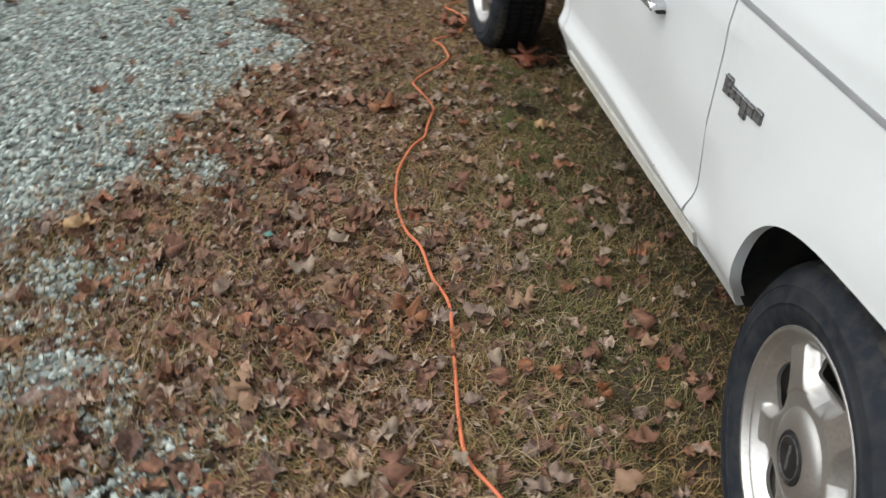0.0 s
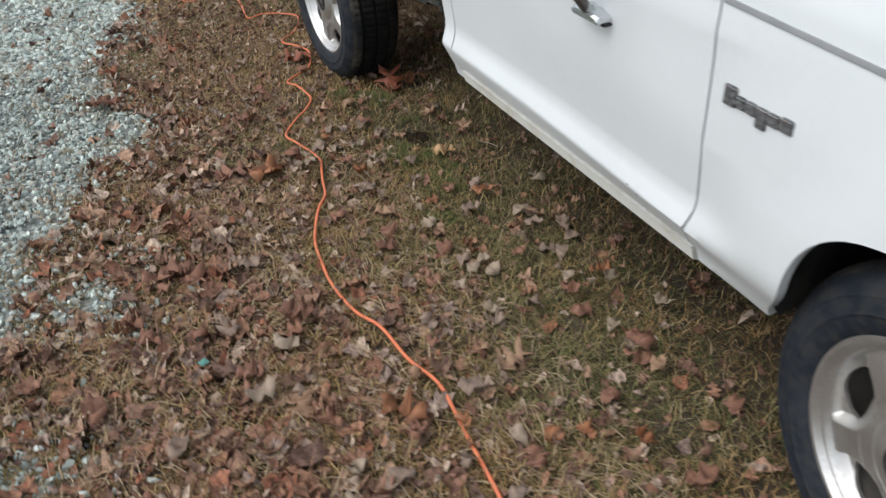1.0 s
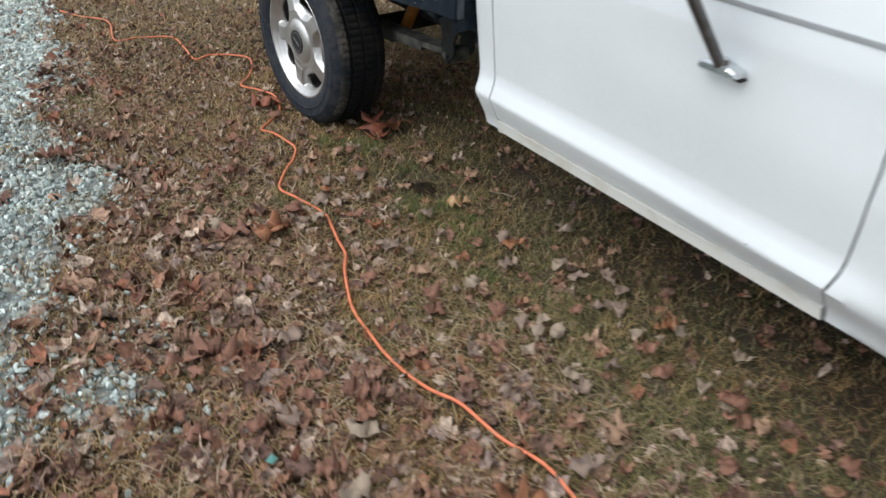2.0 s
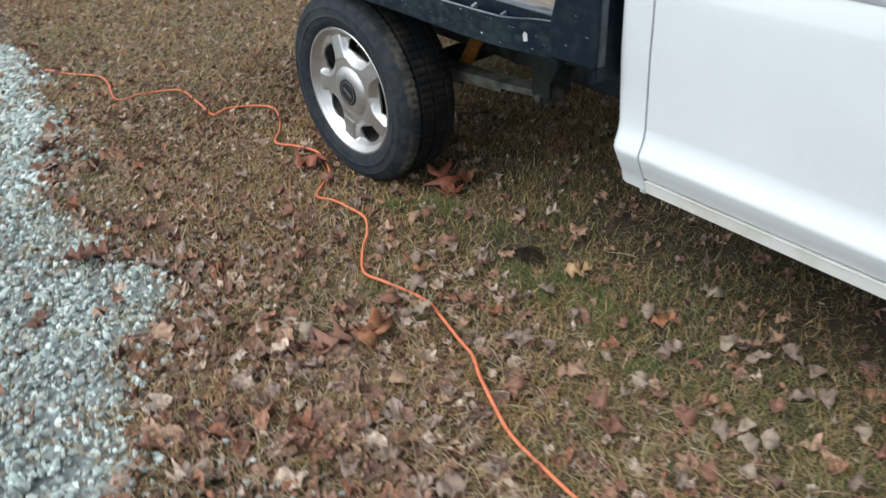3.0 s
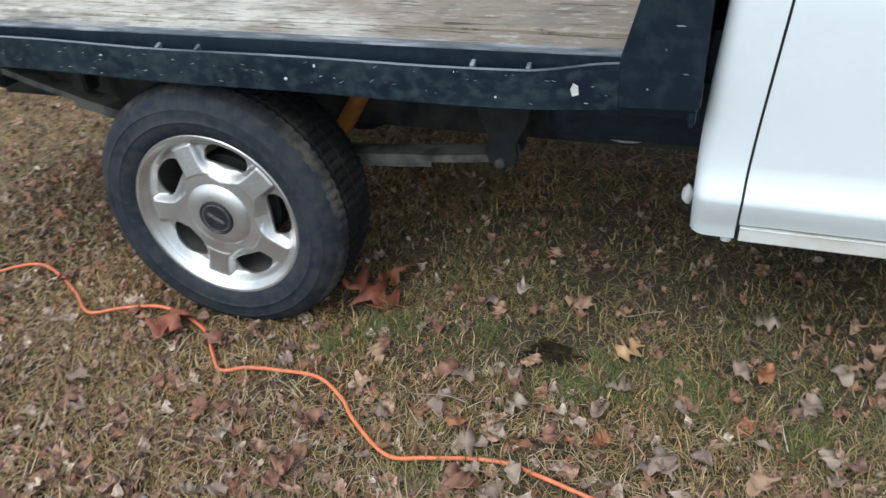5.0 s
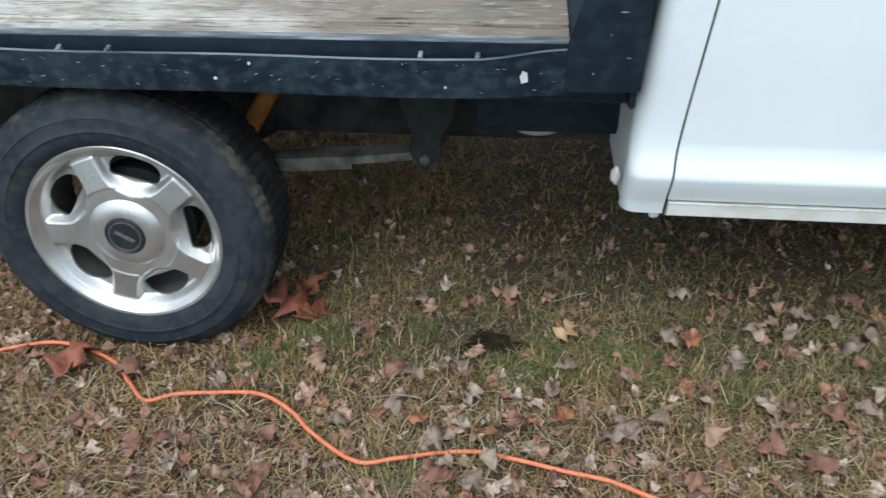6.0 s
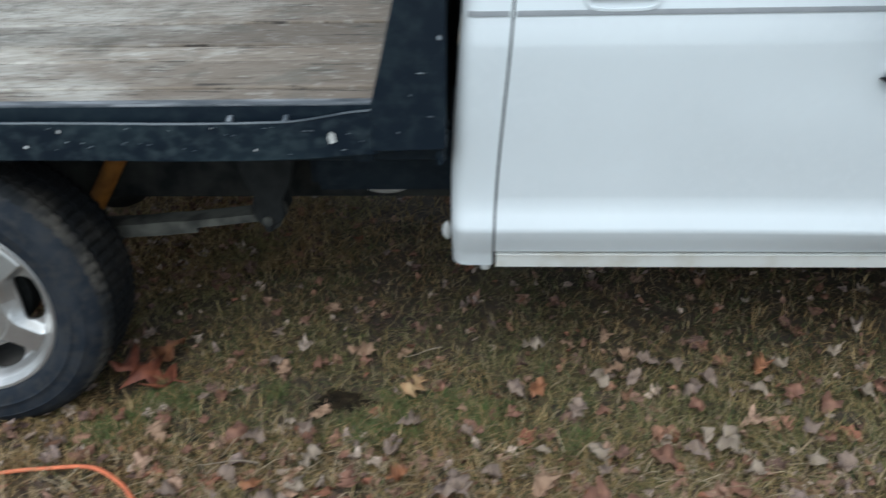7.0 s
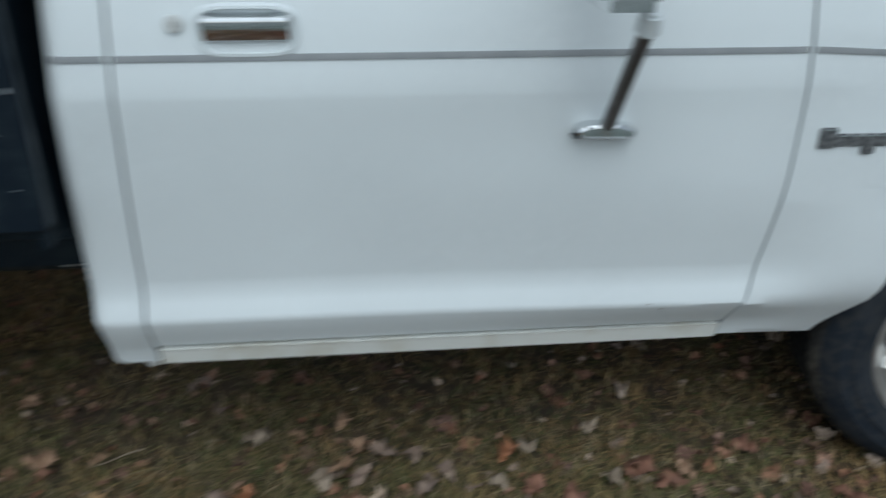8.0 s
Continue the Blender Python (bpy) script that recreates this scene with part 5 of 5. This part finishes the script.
BY_THE_CORD = [(0, LEAF_ORANGE, 0.470, 1.948, 0.11, 130, "curled orange-brown oak leaf with deep lobes"), (0, LEAF_BROWN, 0.405, 1.483, 0.115, 95, "large brown oak leaf lying flat"),
       (0, LEAF_TAN, 0.752, 1.978, 0.11, 20, "tan oak leaf with pointed lobes"), (2, LEAF_PALE, 0.402, 1.588, 0.06, 80, "pale curled oval dry leaf"),
       (3, LEAF_PALE, 0.331, 1.475, 0.055, 10, "small pale round dry leaf"), (3, LEAF_YELLOW, -0.367, 2.351, 0.09, 10, "yellowish broad leaf at the gravel's edge"),
       (0, LEAF_TAN, 0.098, 1.729, 0.08, 60, "tan pointed dry oak leaf"), (2, LEAF_GREY, 0.634, 1.945, 0.08, 160, "grey curled leaf beside the cord"),
       (2, LEAF_PALE, 0.359, 3.265, 0.065, 60, "pale pinkish oval dry leaf"), (1, LEAF_BROWN, 0.385, 3.18, 0.12, 20, "large red-brown dry oak leaf"),
       (0, LEAF_ORANGE, 0.457, 3.15, 0.09, 75, "orange-brown curled oak leaf"), (2, LEAF_TAN, 0.422, 2.954, 0.065, 110, "pale tan oval dry leaf"),
       (3, LEAF_GREY, 0.746, 2.88, 0.07, 30, "grey lobed dry maple leaf"), (0, LEAF_YELLOW, 1.058, 2.988, 0.085, -28, "pale yellow oak leaf on green grass")]
BY_THE_TRUCK = [(2, LEAF_ORANGE, 1.05, 2.70, 0.07, 160, "orange-brown folded dry leaf"), (2, LEAF_GREY, 1.055, 2.75, 0.06, 35, "grey folded leaf on grass"),
       (0, LEAF_RED, 1.14, 3.675, 0.19, 70, "dark red oak leaf beside the tyre"), (0, LEAF_ORANGE, 1.215, 3.655, 0.15, 140, "orange oak leaf beside the tyre"),
       (0, LEAF_RED, 0.878, 4.125, 0.14, 175, "dark red oak leaf lying over the cord"), (3, LEAF_BROWN, 0.857, 3.982, 0.085, 60, "brown leaf lying over the cord"),
       (1, LEAF_BROWN, 0.042, 4.014, 0.14, 150, "brown oak leaf on the gravel's edge"), (3, LEAF_GREY, 0.717, 2.904, 0.065, 100, "grey maple leaf beside the cord"),
       (2, LEAF_ORANGE, 0.737, 3.295, 0.05, 95, "tan-orange leaf standing on edge"), (3, LEAF_TAN, 1.214, 3.138, 0.07, 80, "pinkish tan leaf on thin grass"),
       (3, LEAF_PALE, 0.828, 2.592, 0.06, 20, "pale bleached leaf on grass"), (0, LEAF_PALE, 1.247, 2.696, 0.07, 100, "pale pointed leaf under the door"),
       (0, LEAF_TAN, 1.13, 2.512, 0.06, 120, "tan pointed leaf under the door"), (3, LEAF_GREY, 0.966, 2.618, 0.06, 160, "grey rounded leaf on grass")]
for shape, mat, x, y, length, turn, label in BY_THE_CORD + BY_THE_TRUCK:
    fallen_leaf(shape, mat, x, y, length, turn, random.uniform(-0.2, 0.4), random.uniform(0.0, 0.6), 0.030, label)
GREYS = [(1.10, 2.47, 0.060), (1.17, 2.42, 0.062), (1.06, 2.34, 0.070), (0.92, 3.22, 0.059), (0.88, 3.32, 0.062), (0.84, 3.02, 0.060), (0.83, 2.39, 0.058), (1.19, 3.35, 0.064), (0.76, 2.81, 0.057),
         (0.90, 2.13, 0.060), (0.78, 2.12, 0.063), (0.70, 3.24, 0.073), (0.59, 3.17, 0.072), (0.44, 3.67, 0.058), (0.65, 4.23, 0.073), (0.72, 3.46, 0.060), (0.19, 3.84, 0.070), (0.90, 2.86, 0.053),
         (1.09, 2.30, 0.062), (0.27, 2.78, 0.064), (0.20, 2.37, 0.074), (0.58, 1.66, 0.047), (0.40, 1.79, 0.080), (0.03, 2.06, 0.074)]
PALES = [(0.82, 3.19, 0.060), (0.84, 2.70, 0.039), (0.74, 3.20, 0.061), (0.83, 2.33, 0.065), (1.12, 2.13, 0.067), (1.17, 1.99, 0.061), (1.04, 2.20, 0.055), (0.77, 2.29, 0.056), (0.94, 3.26, 0.040),
         (0.64, 3.14, 0.066), (0.56, 3.75, 0.047), (0.43, 3.73, 0.050), (0.31, 2.27, 0.087), (0.88, 2.31, 0.063), (0.88, 2.36, 0.055), (0.80, 2.17, 0.062), (1.10, 2.55, 0.072), (1.02, 1.98, 0.058),
         (0.65, 1.78, 0.060), (0.22, 2.13, 0.086), (0.53, 1.50, 0.052), (0.30, 1.79, 0.055), (0.33, 1.85, 0.054)]
TANS = [(1.28, 2.51, 0.049), (0.73, 2.71, 0.080), (0.59, 3.08, 0.041), (0.91, 3.55, 0.066), (1.15, 3.32, 0.057), (1.45, 3.25, 0.061), (0.71, 2.06, 0.062), (0.27, 1.74, 0.066), (0.29, 2.07, 0.080),
        (0.85, 1.44, 0.085), (0.12, 1.69, 0.076), (0.28, 1.61, 0.056)]
BROWNS = [(0.91, 3.37, 0.073), (1.01, 2.14, 0.064), (0.81, 2.46, 0.077), (0.66, 3.59, 0.069), (0.53, 3.58, 0.073), (0.49, 3.58, 0.065), (0.75, 3.10, 0.054), (0.97, 2.76, 0.053), (0.36, 2.37, 0.105),
          (0.58, 2.27, 0.072), (0.66, 2.54, 0.081), (0.21, 2.21, 0.073), (0.99, 2.06, 0.074), (0.12, 2.69, 0.105), (0.60, 3.24, 0.080), (0.13, 2.40, 0.080), (1.05, 1.91, 0.071), (0.26, 2.43, 0.056),
          (-0.01, 2.52, 0.075), (0.65, 1.71, 0.061), (0.92, 1.54, 0.073), (1.01, 1.87, 0.070), (0.88, 1.79, 0.067), (0.16, 2.68, 0.105), (0.02, 2.44, 0.077), (-0.12, 2.26, 0.095), (-0.07, 1.90, 0.061),
          (0.48, 1.89, 0.059)]
ORANGES = [(0.76, 3.00, 0.061), (1.12, 2.17, 0.060), (0.50, 3.15, 0.105), (0.57, 1.87, 0.050), (0.72, 1.75, 0.057), (0.87, 1.66, 0.059)]
# leaves that lie on top along the cord
GREYS_ON_TOP = [(0.67, 1.44, 0.060), (-0.02, 1.81, 0.050), (0.32, 2.63, 0.080), (0.41, 2.62, 0.050), (0.66, 2.35, 0.055)]
PALES_ON_TOP = []
TANS_ON_TOP = [(0.12, 1.96, 0.065)]
BROWNS_ON_TOP = [(0.33, 1.99, 0.065), (-0.05, 1.96, 0.055), (0.08, 2.62, 0.055), (0.70, 2.61, 0.075)]
ORANGES_ON_TOP = [(0.78, 1.73, 0.050)]
for spots_, mat, label, kinds in ((GREYS + GREYS_ON_TOP, LEAF_GREY, "weathered mauve-grey leaf on dead grass", (2, 3, 5, 6)), (PALES + PALES_ON_TOP, LEAF_PALE, "pale bleached leaf on dead grass", (2, 4, 5, 7)), (TANS + TANS_ON_TOP, LEAF_TAN, "dry tan leaf on dead grass", (1, 2, 4)),
                                 (BROWNS + BROWNS_ON_TOP, LEAF_BROWN, "dry dark brown leaf on dead grass", (1, 4, 6, 7)), (ORANGES + ORANGES_ON_TOP, LEAF_ORANGE, "dry orange-brown leaf on dead grass", (1, 4))):
    for x, y, size in spots_:
        fallen_leaf(random.choice(kinds), mat, x, y, size, random.uniform(0, 360), random.uniform(-0.7, 1.3), random.uniform(-0.9, 2.4), random.uniform(0.020, 0.030), label)
LOOKS = [(LEAF_BROWN, "dry dark brown leaf on dead grass"), (LEAF_GREY, "weathered mauve-grey leaf on dead grass"), (LEAF_TAN, "dry tan leaf on dead grass"), (LEAF_BROWN, "dry dark brown leaf on dead grass")]
for k in range(90):
    x, y = random.uniform(-0.1, 1.3), random.uniform(1.3, 4.4)
    mat, label = LOOKS[k % 4]
    if float(gravel(x, y)) > 0:
        continue
    fallen_leaf(random.choice((1, 2, 3, 4, 5, 6, 7)), mat, x, y, random.uniform(0.035, 0.065), random.uniform(0, 360), random.uniform(-0.8, 1.2), random.uniform(-0.8, 2.2), random.uniform(0.008, 0.026), label)

# small litter: a teal scrap and some twigs
scrap = box(-0.011, 0.011, -0.008, 0.008, -0.0015, 0.0015, 0.0008)
for v_ in scrap.verts:
    v_.co.z += 14 * v_.co.x * v_.co.y + 6 * v_.co.x ** 2
scrap_ob = finish(scrap, "plastic_scrap", TEAL, 40)
scrap_ob.location = (0.123, 2.298, float(height(0.123, 2.298)) + 0.024)
scrap_ob.rotation_euler = (0.3, 0.2, 0.6)
tagged(scrap_ob, "small teal plastic scrap among dry leaves", "scrap")
for x, y, length, turn in ((0.80, 3.36, 0.13, 80), (0.30, 3.12, 0.12, 35), (1.22, 2.98, 0.10, 100), (-0.05, 2.75, 0.16, 40), (0.55, 2.35, 0.09, 150)):
    rows = []
    for k in range(9):
        u = k / 8
        r = 0.0021 * (1 - 0.6 * u)
        c = Vector((length * (u - 0.5), 0.012 * math.sin(2.6 * u + turn), 0.004 * math.sin(5 * u)))
        rows.append([c + Vector((0, r * math.cos(a), r * math.sin(a))) for a in np.linspace(0, 2 * math.pi, 7, endpoint=False)])
    twig = finish(sheet(rows, True), "twig", TWIG, 60)
    twig.matrix_world = pose(x, y, float(height(x, y)) + 0.026, 0, 2, turn)
    tagged(twig, "thin dry pale brown twig", "twig", "twigs")

# a wet dark spot in the grass under the truck's edge
rows = []
for k in range(6):
    row = []
    for a in np.linspace(0, 2 * math.pi, 28, endpoint=False):
        r = (0.002 + 0.2 * k) * (1 + 0.28 * math.sin(3 * a + 1) + 0.16 * math.sin(7 * a))
        x, y = 1.03 + 0.046 * r * math.cos(a), 3.160 + 0.078 * r * math.sin(a)
        row.append((x, y, float(height(x, y)) + 0.014 - 0.012 * (k / 5) ** 2 + 0.003 * math.sin(5 * a + k)))
    rows.append(row)
tagged(finish(sheet(rows, True), "wet_spot", OIL, 40), "dark oily wet spot in thin grass", "stain", kind="structure")
